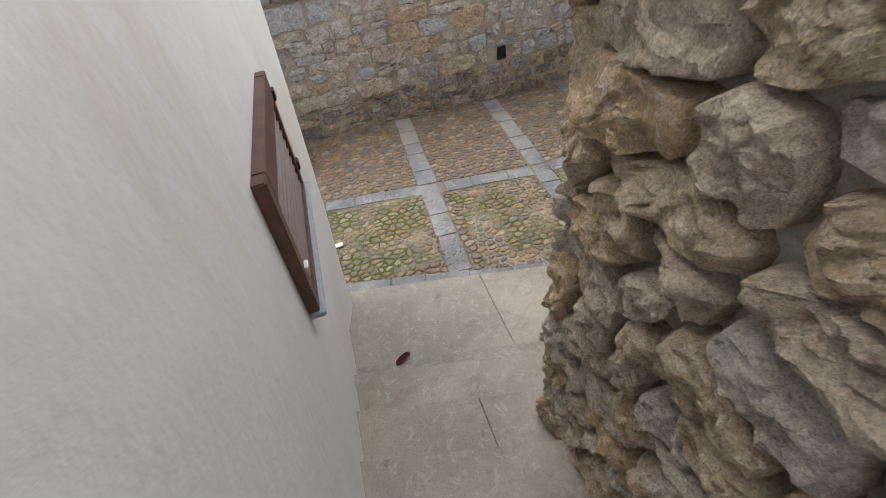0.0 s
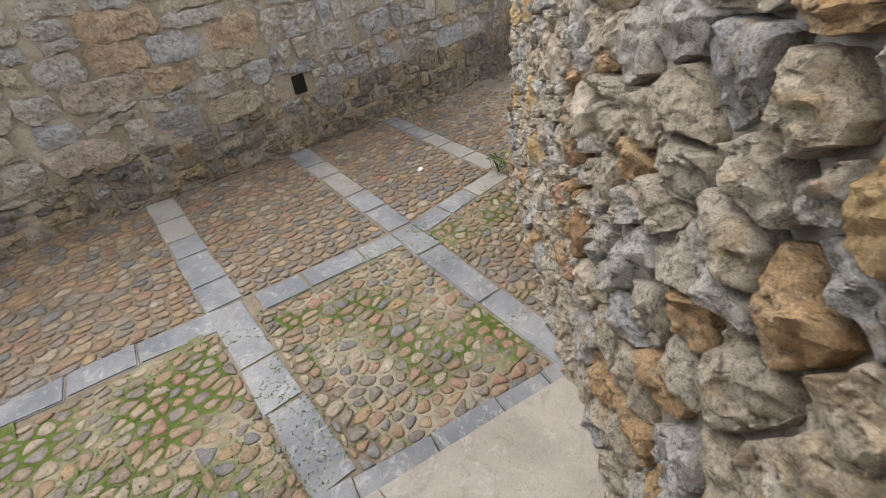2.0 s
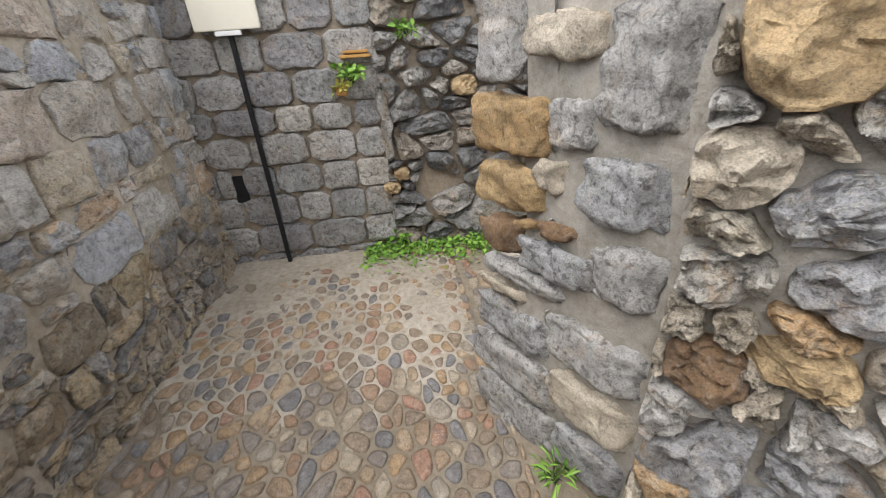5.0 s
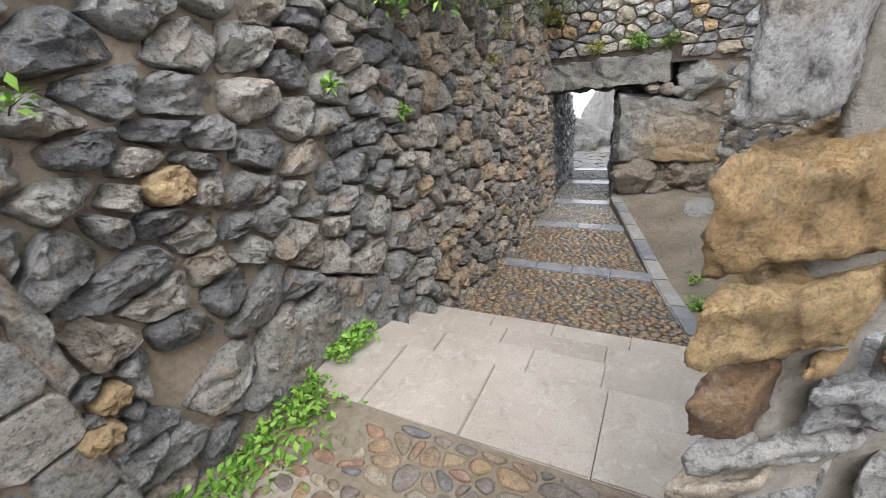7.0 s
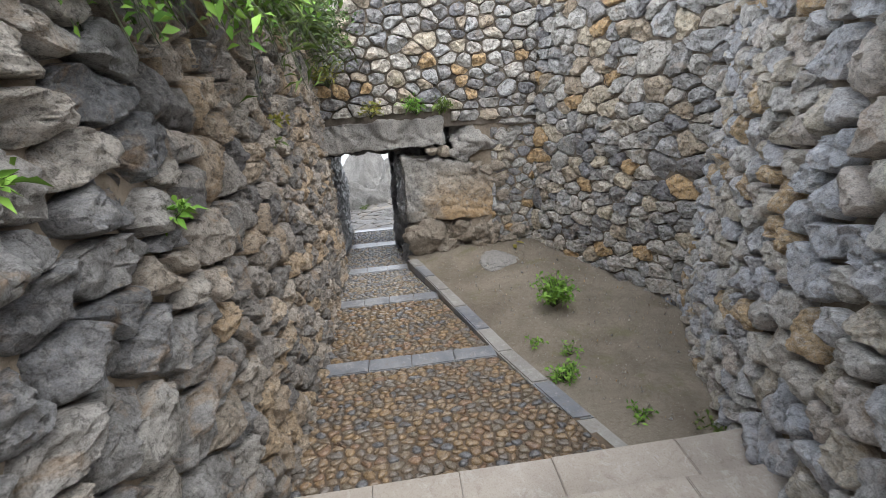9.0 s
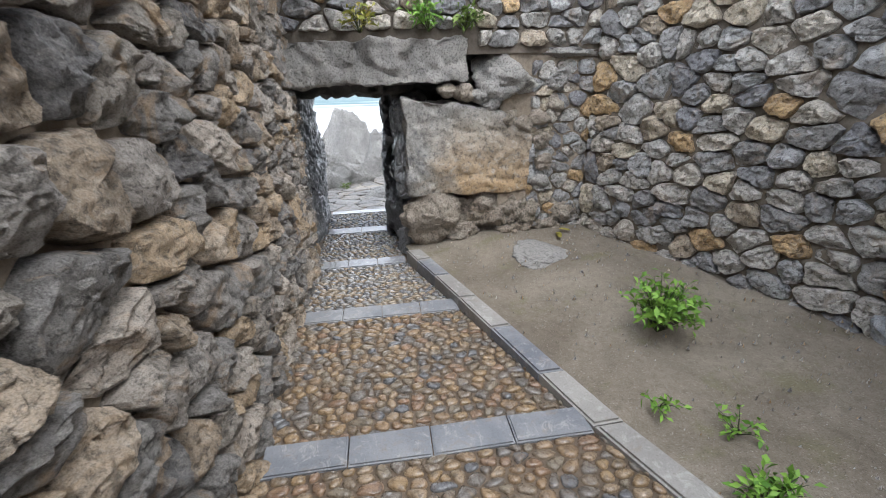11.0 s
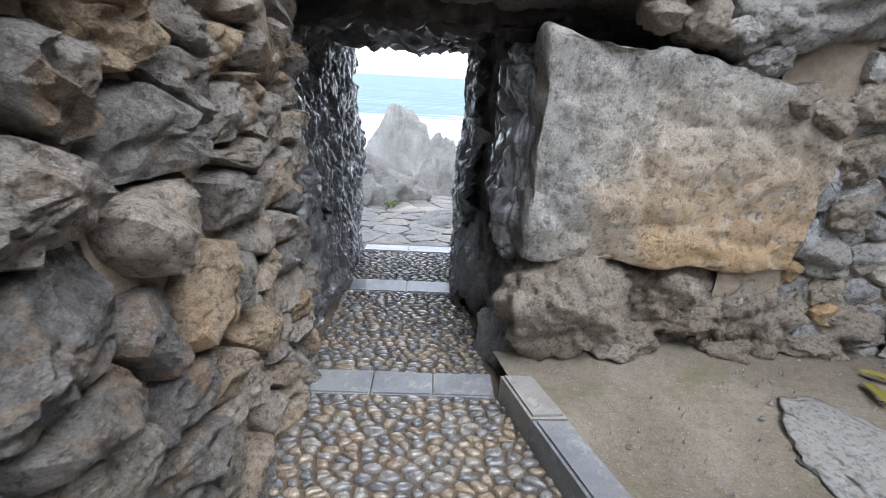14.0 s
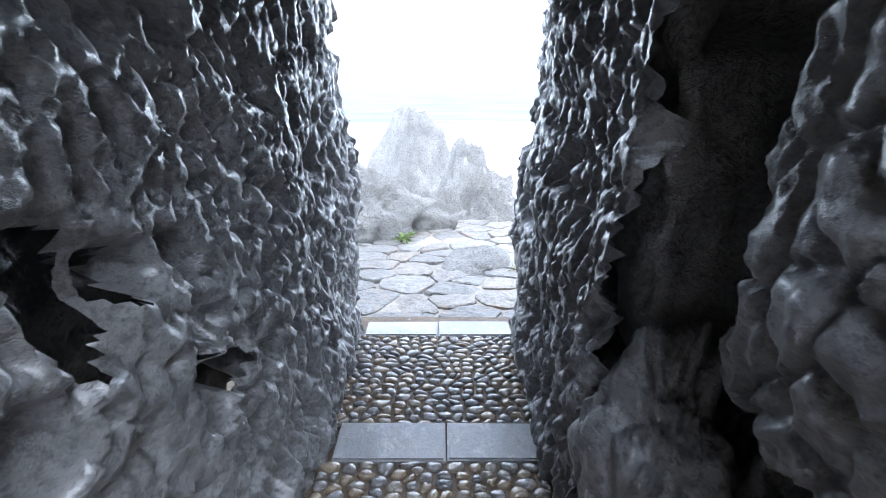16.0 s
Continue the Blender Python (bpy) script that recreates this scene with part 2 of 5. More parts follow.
def plaster():
    n = Nodes("white_limewash")
    big, fine = n.noise(0.9, 5, 0.55), n.noise(30, 5, 0.7)
    stretch = n.add("Mapping")
    stretch.inputs["Scale"].default_value = (2.2, 2.2, 0.35)
    n.link(n.coord(), stretch.inputs["Vector"])
    runs = n.add("TexNoise", Scale=1.0, Detail=5.0, Roughness=0.6, Distortion=0.5)
    n.link(stretch.outputs[0], runs.inputs["Vector"])
    col = n.mix(n.grey(big, 0.35, 0.65), (0.64, 0.645, 0.625), (0.75, 0.755, 0.745))
    col = n.mix(n.grey(runs.outputs["Fac"], 0.52, 0.7), col, n.mix(0.55, col, (0.58, 0.47, 0.33)))
    col = n.mix(n.grey(fine, 0.3, 0.5), n.mix(0.08, col, (0.4, 0.36, 0.3)), col)
    nor = n.bump(n.noise(5, 4), 0.35, 0.02)
    nor = n.bump(fine, 0.4, 0.004, nor)
    return n.finish(col, 0.75, nor, 0.3)


def rock_material(name, a, b, rough, relief, pale=(0.5, 0.5, 0.5)):
    n = Nodes(name)
    big, mid, fine = n.noise(1.6, 7, 0.62, 0.8), n.noise(11, 7, 0.7, 0.5), n.noise(60, 5, 0.7)
    col = n.mix(n.grey(big, 0.35, 0.65), a, b)
    col = n.mix(n.grey(mid, 0.5, 0.66), col, n.mix(0.55, col, pale))
    col = n.mix(n.grey(fine, 0.36, 0.52), n.mix(0.6, col, (0.05, 0.05, 0.05)), col)
    nor = n.bump(mid, 1.0, relief * 3)
    nor = n.bump(fine, 1.0, relief * 1.3, nor)
    nor = n.bump(n.noise(200, 3), 0.4, relief * 0.3, nor)
    return n.finish(col, n.ramp(mid, [(0.35, (rough,) * 3), (0.7, (min(1, rough + 0.25),) * 3)]), nor, 0.5)


def ashlar_material():
    """Tooled grey limestone with an ochre stain low down on its face and dark lichen above."""
    n = Nodes("stained_ashlar")
    big, fine = n.noise(2.6, 7, 0.65, 0.6), n.noise(34, 6, 0.72)
    at = n.add("SeparateXYZ")
    n.link(n.coord(), at.inputs[0])
    spread = n.add("Math")
    spread.operation = "MULTIPLY_ADD"
    spread.inputs[1].default_value = 1.1
    n.link(n.noise(2.4, 6, 0.65, 0.4), spread.inputs[0])
    n.link(at.outputs["X"], spread.inputs[2])
    low = n.add("Math")
    low.operation = "MULTIPLY"
    n.link(n.grey(spread.outputs[0], -0.3, 0.1), low.inputs[0])
    n.link(n.grey(at.outputs["Z"], 0.15, -0.6), low.inputs[1])
    col = n.mix(n.grey(big, 0.38, 0.62), (0.3, 0.288, 0.268), (0.43, 0.41, 0.372))
    col = n.mix(n.grey(n.noise(3.7, 8, 0.78, 0.3), 0.52, 0.62), col, (0.17, 0.168, 0.17))
    col = n.mix(low.outputs[0], col, n.mix(0.8, col, (0.5, 0.33, 0.16)))
    col = n.mix(n.grey(n.noise(16, 8, 0.78, 0.8), 0.52, 0.6), col, n.mix(0.5, col, (0.5, 0.48, 0.44)))
    col = n.mix(n.grey(fine, 0.38, 0.5), n.mix(0.6, col, (0.08, 0.072, 0.065)), col)
    col = n.mix(n.grey(n.noise(110, 4, 0.75), 0.36, 0.52), n.mix(1.0, col, (0.72, 0.71, 0.7), "MULTIPLY"), col)
    nor = n.bump(n.noise(7, 5), 0.6, 0.03)
    nor = n.bump(fine, 0.8, 0.012, nor)
    nor = n.bump(n.noise(150, 3), 0.5, 0.003, nor)
    return n.finish(col, 0.82, nor, 0.3)


M_PLASTER = plaster()
M_ROCK = rock_material("coast_limestone", (0.27, 0.262, 0.25), (0.44, 0.425, 0.4), 0.65, 0.03, (0.52, 0.51, 0.49))
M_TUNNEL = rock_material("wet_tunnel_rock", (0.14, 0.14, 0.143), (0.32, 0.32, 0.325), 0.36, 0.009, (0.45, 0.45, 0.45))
# tunnel rock made darker: the shade of recess and pits is in its colour
M_SHADEROCK = rock_material("shade_darkened_rock", (0.11, 0.107, 0.104), (0.2, 0.19, 0.18), 0.4, 0.012, (0.24, 0.225, 0.2))
M_LINTEL = rock_material("grey_lintel_stone", (0.37, 0.35, 0.325), (0.57, 0.535, 0.485), 0.78, 0.02, (0.58, 0.55, 0.5))
for wet in (M_TUNNEL, M_SHADEROCK, M_WET[0], M_WET[1], M_BANDWET, M_SOAK[0], M_SOAK[1]):
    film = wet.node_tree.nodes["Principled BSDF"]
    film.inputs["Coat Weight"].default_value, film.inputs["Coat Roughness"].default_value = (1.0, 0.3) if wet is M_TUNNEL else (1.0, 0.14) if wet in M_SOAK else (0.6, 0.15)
M_ASHLAR = ashlar_material()
M_UNDER = rock_material("broken_tan_rock", (0.36, 0.29, 0.22), (0.52, 0.45, 0.37), 0.8, 0.02, (0.5, 0.44, 0.36))
M_BEDROCK = rock_material("pale_bedrock", (0.27, 0.255, 0.235), (0.36, 0.345, 0.325), 0.8, 0.004, (0.4, 0.385, 0.36))
M_BOULDER = rock_material("dark_boulder", (0.15, 0.15, 0.155), (0.22, 0.22, 0.225), 0.7, 0.01, (0.3, 0.3, 0.3))


def earth_material():
    n = Nodes("trodden_earth")
    big, fine, grain = n.noise(1.4, 6, 0.6, 0.5), n.noise(26, 6, 0.75), n.noise(170, 4, 0.7)
    col = n.mix(n.grey(big, 0.35, 0.65), (0.175, 0.147, 0.113), (0.295, 0.258, 0.206))
    col = n.mix(n.grey(fine, 0.3, 0.55), n.mix(1.0, col, (0.75, 0.72, 0.68), "MULTIPLY"), col)
    col = n.mix(n.grey(n.noise(3.0, 6, 0.7), 0.56, 0.66), col, n.mix(0.5, col, (0.16, 0.15, 0.07)))
    col = n.mix(n.grey(grain, 0.36, 0.5), n.mix(1.0, col, (0.62, 0.6, 0.57), "MULTIPLY"), col)
    col = n.mix(n.grey(n.noise(95, 4, 0.8), 0.58, 0.66), col, n.mix(0.5, col, (0.52, 0.48, 0.42)))
    nor = n.bump(fine, 0.6, 0.012)
    nor = n.bump(grain, 0.6, 0.003, nor)
    return n.finish(col, 0.85, nor, 0.25)


def mossy_material():
    n = Nodes("mossy_grout")
    big, fine = n.noise(2.3, 5, 0.6, 0.4), n.noise(40, 6, 0.75)
    col = n.mix(n.grey(fine, 0.3, 0.6), (0.24, 0.2, 0.145), (0.34, 0.295, 0.225))
    col = n.mix(n.grey(big, 0.38, 0.54), col, n.mix(n.grey(fine, 0.3, 0.7), (0.055, 0.08, 0.018), (0.125, 0.16, 0.038)))
    return n.finish(col, 0.9, n.bump(fine, 0.7, 0.012), 0.2)


def leaf_material(name, a, b):
    n = Nodes(name)
    pick = n.add("NewGeometry").outputs["Random Per Island"]
    col = n.ramp(pick, [(0.0, a), (1.0, b)])
    n.b.inputs["Subsurface Weight"].default_value = 0.0
    m = n.finish(col, 0.55, None, 0.3)
    n.b.inputs["Transmission Weight"].default_value = 0.0
    return m


def plain(name, color, rough, metal=0.0, scale=30, vary=0.25):
    n = Nodes(name)
    dim = tuple(c * (1 - vary) for c in color)
    col = n.mix(n.grey(n.noise(scale, 5, 0.65), 0.35, 0.65), dim, color)
    n.b.inputs["Metallic"].default_value = metal
    return n.finish(col, rough, n.bump(n.noise(scale * 4, 4), 0.3, 0.002), 0.4)


def sea_material():
    n = Nodes("foaming_sea")
    far = n.add("Mapping")
    far.inputs["Scale"].default_value = (0.06, 0.42, 1)
    n.link(n.coord(), far.inputs["Vector"])
    waves = n.add("TexNoise", Scale=1.0, Detail=7.0, Roughness=0.6, Distortion=0.6)
    n.link(far.outputs[0], waves.inputs["Vector"])
    y = n.add("SeparateXYZ")
    n.link(n.coord(), y.inputs[0])
    col = n.mix(n.grey(waves.outputs["Fac"], 0.4, 0.6), (0.07, 0.125, 0.135), (0.13, 0.18, 0.185))
    surf = n.add("Math")
    surf.operation = "ADD"
    n.link(n.grey(y.outputs["Y"], 60.0, 30.0), surf.inputs[0])
    n.link(waves.outputs["Fac"], surf.inputs[1])
    col = n.mix(n.grey(surf.outputs[0], 0.66, 0.95), col, (0.4, 0.42, 0.42))
    return n.finish(col, 0.7, n.bump(waves.outputs["Fac"], 0.5, 0.4), 0.3)


M_EARTH, M_MOSSY, M_SEA = earth_material(), mossy_material(), sea_material()
M_LEAF = leaf_material("fresh_leaf", (0.08, 0.19, 0.022), (0.25, 0.43, 0.07))
M_GRASS = leaf_material("pale_grass_leaf", (0.07, 0.12, 0.02), (0.17, 0.23, 0.055))
M_DARKLEAF = leaf_material("dark_shrub_leaf", (0.035, 0.07, 0.018), (0.1, 0.16, 0.04))
M_YELLOWLEAF = leaf_material("yellowing_leaf", (0.2, 0.24, 0.05), (0.42, 0.36, 0.08))
M_STEM = plain("green_stem", (0.05, 0.06, 0.025), 0.7)
M_WOOD = plain("brown_shutter_wood", (0.13, 0.065, 0.045), 0.5, 0, 14, 0.35)
# iron parts, and the black that stands for shade inside holes
M_IRON_SHADE = plain("black_iron_and_hole_shade", (0.03, 0.03, 0.032), 0.5, 0.6)
M_ZINC = plain("blue_grey_zinc", (0.42, 0.47, 0.54), 0.45, 0.4)
M_SIGN = plain("cream_sign_board", (0.72, 0.68, 0.58), 0.5, 0, 8, 0.06)
M_LABEL = plain("white_label", (0.8, 0.8, 0.8), 0.5, 0, 8, 0.05)
M_DEADLEAF = plain("dark_red_leaf", (0.14, 0.035, 0.03), 0.6)
M_TILE = plain("orange_tile", (0.5, 0.27, 0.08), 0.75)


# ---- building helpers ----
def mesh_of(name, verts, faces, smooth=True):
    me = bpy.data.meshes.new(name)
    me.from_pydata(verts, [], faces)
    me.polygons.foreach_set("use_smooth", [True] * len(me.polygons))
    me.update()
    if not smooth:
        me.set_sharp_from_angle(angle=radians(32))
    return me


def thing(name, me, material, label="", category="", kind="", group="", parent=None):
    ob = new(name, me)
    if me and not me.materials:
        me.materials.append(material)
    if parent:
        ob.parent = parent
    return tagged(ob, label, category, group, kind)


def part(name, bm, material, parent, label=""):
    me = bpy.data.meshes.new(name)
    bm.to_mesh(me)
    bm.free()
    return thing(name, me, material, label, parent=parent)


def box(x0, x1, y0, y1, z0, z1, bevel=0.0, segments=2):
    bm = bmesh.new()
    bmesh.ops.create_cube(bm, size=1, matrix=Matrix.LocRotScale(((x0 + x1) / 2, (y0 + y1) / 2, (z0 + z1) / 2), None, (x1 - x0, y1 - y0, z1 - z0)))
    if bevel:
        bmesh.ops.bevel(bm, geom=bm.edges[:], offset=bevel, segments=segments, affect="EDGES")
    return bm


def prism(pts, z0, z1):
    """A wall or floor body over the plan pts; z1 may be one height or one for each point."""
    bm = bmesh.new()
    tops = z1 if isinstance(z1, (list, tuple)) else [z1] * len(pts)
    lo = [bm.verts.new((x, y, z0)) for x, y in pts]
    hi = [bm.verts.new((x, y, z)) for (x, y), z in zip(pts, tops)]
    bm.faces.new(lo[::-1])
    bm.faces.new(hi)
    for i in range(len(pts)):
        j = (i + 1) % len(pts)
        bm.faces.new((lo[i], lo[j], hi[j], hi[i]))
    bmesh.ops.recalc_face_normals(bm, faces=bm.faces)
    return bm


def clip(poly, nx, ny, c):
    """The part of a convex polygon in which nx * u + ny * v <= c."""
    out = []
    for i, (u, v) in enumerate(poly):
        pu, pv = poly[i - 1]
        a, b = nx * pu + ny * pv - c, nx * u + ny * v - c
        if (a < 0) != (b < 0):
            k = a / (a - b)
            out.append((pu + k * (u - pu), pv + k * (v - pv)))
        if b <= 0:
            out.append((u, v))
    return out


def cells(domain, width, height, rnd, jitter=0.36, drop=0.12, specials=()):
    """Irregular stones that fill a convex domain: their outlines, about width by height each. specials: (u, v, ru, rv) places kept free."""
    us, vs = [p[0] for p in domain], [p[1] for p in domain]
    u0, u1, v0, v1 = min(us), max(us), min(vs), max(vs)
    seeds = []
    v, row = v0 + height * 0.4, 0
    while v < v1 + height * 0.2:
        u = u0 + width * (0.25 + 0.5 * (row % 2)) * rnd.uniform(0.7, 1.2)
        while u < u1 + width * 0.3:
            if rnd.random() > drop:
                seeds.append((u + rnd.uniform(-jitter, jitter) * width, v + rnd.uniform(-jitter, jitter) * height, 1))
            u += width * rnd.choice((0.7, 0.95, 1.0, 1.35))
        v += height
        row += 1
    for su, sv, ru, rv in specials:
        seeds = [s for s in seeds if ((s[0] - su) / (ru * 1.4 + width * 0.25)) ** 2 + ((s[1] - sv) / (rv * 1.4 + height * 0.25)) ** 2 > 1 or not s[2]]
        n = max(5, round(6.3 * 1.4 * max(ru, rv) / (width * 0.85)))
        turn = rnd.uniform(0, 6.3)
        for a in [turn + 2 * math.pi * i / n for i in range(n)]:
            seeds.append((su + ru * 0.6 * math.cos(a), sv + rv * 0.6 * math.sin(a), 0))
            seeds.append((su + ru * 1.42 * math.cos(a), sv + rv * 1.42 * math.sin(a), 1))
        seeds.append((su, sv, 0))
    k = width / height
    pts = np.array([(s[0], s[1] * k) for s in seeds])
    out = []
    for i, (u, v, free) in enumerate(seeds):
        if not free:
            continue
        d = ((pts - pts[i]) ** 2).sum(1)
        poly = [(a, b * k) for a, b in domain]
        for j in np.argsort(d)[1:18]:
            ax, ay = pts[j] - pts[i]
            m = (pts[j] + pts[i]) / 2
            poly = clip(poly, ax, ay, ax * m[0] + ay * m[1])
            if len(poly) < 3:
                break
        if len(poly) >= 3:
            out.append([(a, b / k) for a, b in poly])
    return out


def courses(u0, u1, v0, v1, width, height, rnd, wander=0.06, hole=None):
    """Roughly coursed masonry: uneven beds, stones of very mixed lengths, here and there a course split in two. hole: (u, v, ru, rv) kept free."""
    beds = [v0]
    while beds[-1] < v1 - height * 0.6:
        beds.append(beds[-1] + height * rnd.uniform(0.65, 1.4))
    beds[-1] = v1
    out = []

    def bed(i, u):
        if i in (0, len(beds) - 1):
            return beds[i]
        return beds[i] + wander * noise.noise((u * 1.7, i * 3.7, v0)) + wander * 0.5 * noise.noise((u * 6, i * 5.1, 2.0))

    for i in range(len(beds) - 1):
        u = u0 - rnd.uniform(0, width)
        lean = rnd.uniform(-0.01, 0.01)
        while u < u1:
            w = width * rnd.choice((0.45, 0.6, 0.8, 1.0, 1.25, 1.7))
            a, b = max(u0, u + 0.004), min(u1, u + w - 0.004)
            nxt = rnd.uniform(-0.03, 0.03)
            if b - a > 0.045:
                m = (a + b) / 2
                low = [(a + lean, bed(i, a)), (m, bed(i, m) + rnd.uniform(-0.008, 0.008)), (b - nxt, bed(i, b))]
                high = [(b + nxt, bed(i + 1, b)), (m + rnd.uniform(-0.3, 0.3) * w, bed(i + 1, m) + rnd.uniform(-0.008, 0.012)), (a - lean, bed(i + 1, a))]
                halves = [low + high]
                if rnd.random() < 0.28 and beds[i + 1] - beds[i] > height * 0.85:
                    k = rnd.uniform(0.35, 0.65)
                    la, lb = (low[0][0], low[0][1] * (1 - k) + high[2][1] * k), (low[2][0], low[2][1] * (1 - k) + high[0][1] * k)
                    halves = [low + [lb, la], [la, lb] + high]
                for q in halves:
                    cu, cv = sum(p[0] for p in q) / len(q), sum(p[1] for p in q) / len(q)
                    if not hole or abs(cu - hole[0]) > hole[2] + w * 0.4 or abs(cv - hole[1]) > hole[3] + height * 0.35:
                        out.append(q[::-1])
            lean = nxt
            u += w
    return out


def lump(poly, to_world, rnd, joint, proud, sink=0.03, flat=0.75, tilt=0.3, crag=0.25, rings=3, fine=0.0):
    """One stone on an outline: shrunk by the joint, its corners knocked off, proud of the surface and split into a few worn facets. Returns vertices and faces."""
    cu = sum(p[0] for p in poly) / len(poly)
    cv = sum(p[1] for p in poly) / len(poly)
    r = max(1e-3, sum(math.hypot(p[0] - cu, p[1] - cv) for p in poly) / len(poly))
    if r < joint * 1.25:
        return None
    k = 1 - joint / r
    poly = [(cu + (u - cu) * k, cv + (v - cv) * k) for u, v in poly]
    cut = 0.25 if rings == 2 else rnd.uniform(0.1, 0.24)
    out = []
    for i, (u, v) in enumerate(poly):
        pu, pv = poly[i - 1]
        e = math.hypot(u - pu, v - pv)
        if e < r * 0.12:
            continue
        n = 1 if rings == 2 else max(1, int(e / (r * (0.17 if fine else 0.36))))
        for j in range(n + 1):
            t = cut + (1 - 2 * cut) * j / n
            out.append((pu + (u - pu) * t, pv + (v - pv) * t))
    poly = out
    if len(poly) < 5:
        return None
    n = len(poly)
    planes = [(rnd.uniform(-tilt, tilt) * proud / r, rnd.uniform(-tilt, tilt) * proud / r, proud * rnd.uniform(0.85, 1.15)) for _ in range(3)]
    du, dv = rnd.uniform(-0.25, 0.25) * r, rnd.uniform(-0.25, 0.25) * r
    seed = rnd.uniform(0, 60)
    if rings == 2:
        levels = [(1.0, -sink), (0.98, proud * 0.5), (0.7, proud * 0.92)]
    else:
        levels = [(1.0, -sink), (1.01, proud * 0.15), (0.99, proud * flat * 0.7), (0.93, proud * flat), (0.76, proud * 0.98), (0.5, proud * 1.04), (0.24, proud * 1.07)]
        if fine:
            levels = [(1.0, -sink), (1.01, proud * 0.12), (1.0, proud * flat * 0.4), (0.985, proud * flat * 0.75), (0.95, proud * flat), (0.88, proud * 0.94), (0.78, proud * 0.98), (0.66, proud), (0.53, proud * 1.03), (0.4, proud * 1.05), (0.26, proud * 1.07), (0.12, proud * 1.08)]
    layers = Vector((rnd.gauss(0, 0.5), rnd.gauss(0, 0.5), 1)).normalized()
    verts, faces = [], []

    def height(a, b, h):
        for gx, gy, c in planes:
            h = min(h, c + gx * (a - cu) + gy * (b - cv))
        return h

    for j, (s, h) in enumerate(levels):
        for u, v in poly:
            a, b = cu + (u - cu) * s + du * (1 - s), cv + (v - cv) * s + dv * (1 - s)
            e = h
            if j:
                e = height(a, b, h) if j > 1 or rings == 2 else h
                e += noise.fractal((a * 1.7 / r, b * 1.7 / r, seed), 0.7, 2.2, 4) * 0.55 * crag * proud * (0.6 if j == 1 else 1)
                a += noise.noise((a * 3.1 / r, b * 3.1 / r, seed + 9)) * crag * r * 0.13
                b += noise.noise((a * 3.1 / r, b * 3.1 / r, seed + 19)) * crag * r * 0.13
            if fine and j:
                w = Vector(to_world(a, b, e))
                bed = layers.dot(w) * 26 + noise.noise(w * 9 + Vector((seed, 0, 0))) * 1.6
                cut_in = abs(noise.noise(w * 17 + Vector((0, seed, 0)))) * 0.9 + abs(noise.noise(w * 38)) * 0.45 + max(0.0, noise.noise((bed, seed, 0.5))) * 0.9
                e -= cut_in * fine * (0.5 if j == 1 else 1) - fine * 0.35
            verts.append(to_world(a, b, e))
    for j in range(len(levels) - 1):
        for i in range(n):
            i2 = (i + 1) % n
            faces.append((j * n + i, j * n + i2, (j + 1) * n + i2, (j + 1) * n + i))
    top = (len(levels) - 1) * n
    a, b = cu + du * 0.9, cv + dv * 0.9
    verts.append(to_world(a, b, height(a, b, proud * 1.08)))
    faces += [(top + i, top + (i + 1) % n, len(verts) - 1) for i in range(n)]
    return verts, faces


def lay(parent, name, polys, to_world, mats, rnd, near=None, most=300, group_name="", **shape):
    """Lays stones on a surface: those nearest to the plan point near as objects of their own, the rest joined."""
    order = []
    for p in polys:
        c = to_world(sum(q[0] for q in p) / len(p), sum(q[1] for q in p) / len(p), 0)
        order.append((0 if near is None else math.dist(c[: len(near)], near), p))
    order.sort(key=lambda q: q[0])
    fine = shape.pop("fine", 0.0)
    made = []
    for d, p in order:
        m = lump(p, to_world, rnd, fine=fine if len(made) < most else 0.0, **shape)
        if m:
            made.append((d, m))
    for _, (v, f) in made[:most]:
        thing(name, mesh_of(name, v, f, shape.get("rings", 3) == 2), mats[0], parent=parent)
    rest = made[most:]
    if rest:
        vs, fs = [], []
        for _, (v, f) in rest:
            o = len(vs)
            vs += v
            fs += [tuple(i + o for i in q) for q in f]
        thing(group_name or name + "s", mesh_of(name + "s", vs, fs, shape.get("rings", 3) == 2), mats[1], parent=parent, kind="stuff")


def on_wall(p0, p1, side=1, lean=0.0):
    """Maps (along, height, out) to the world for a wall face from p0 to p1; side 1: out is to the left of the way."""
    a, b = Vector((*p0, 0)), Vector((*p1, 0))
    way = (b - a).normalized()
    out = Vector((-way.y, way.x, 0)) * side

    def to_world(u, v, d):
        q = a + way * u + out * (d - lean * v)
        return (q.x, q.y, v)

    return to_world, (b - a).length


def flip_if_needed(ob, out):
    me = ob.data
    total = sum((Vector(p.normal).dot(out) * p.area for p in me.polygons))
    if total < 0:
        me.flip_normals()


def rect(u0, u1, v0, v1):
    return [(u0, v0), (u1, v0), (u1, v1), (u0, v1)]


def oval(u, v, ru, rv, rnd, square=2.6, n=14, uneven=0.07):
    out = []
    for i in range(n):
        a = 2 * math.pi * i / n
        c, s = math.cos(a), math.sin(a)
        k = (abs(c) ** square + abs(s) ** square) ** (-1 / square) * rnd.uniform(1 - uneven, 1 + uneven)
        out.append((u + ru * k * c, v + rv * k * s))
    return out


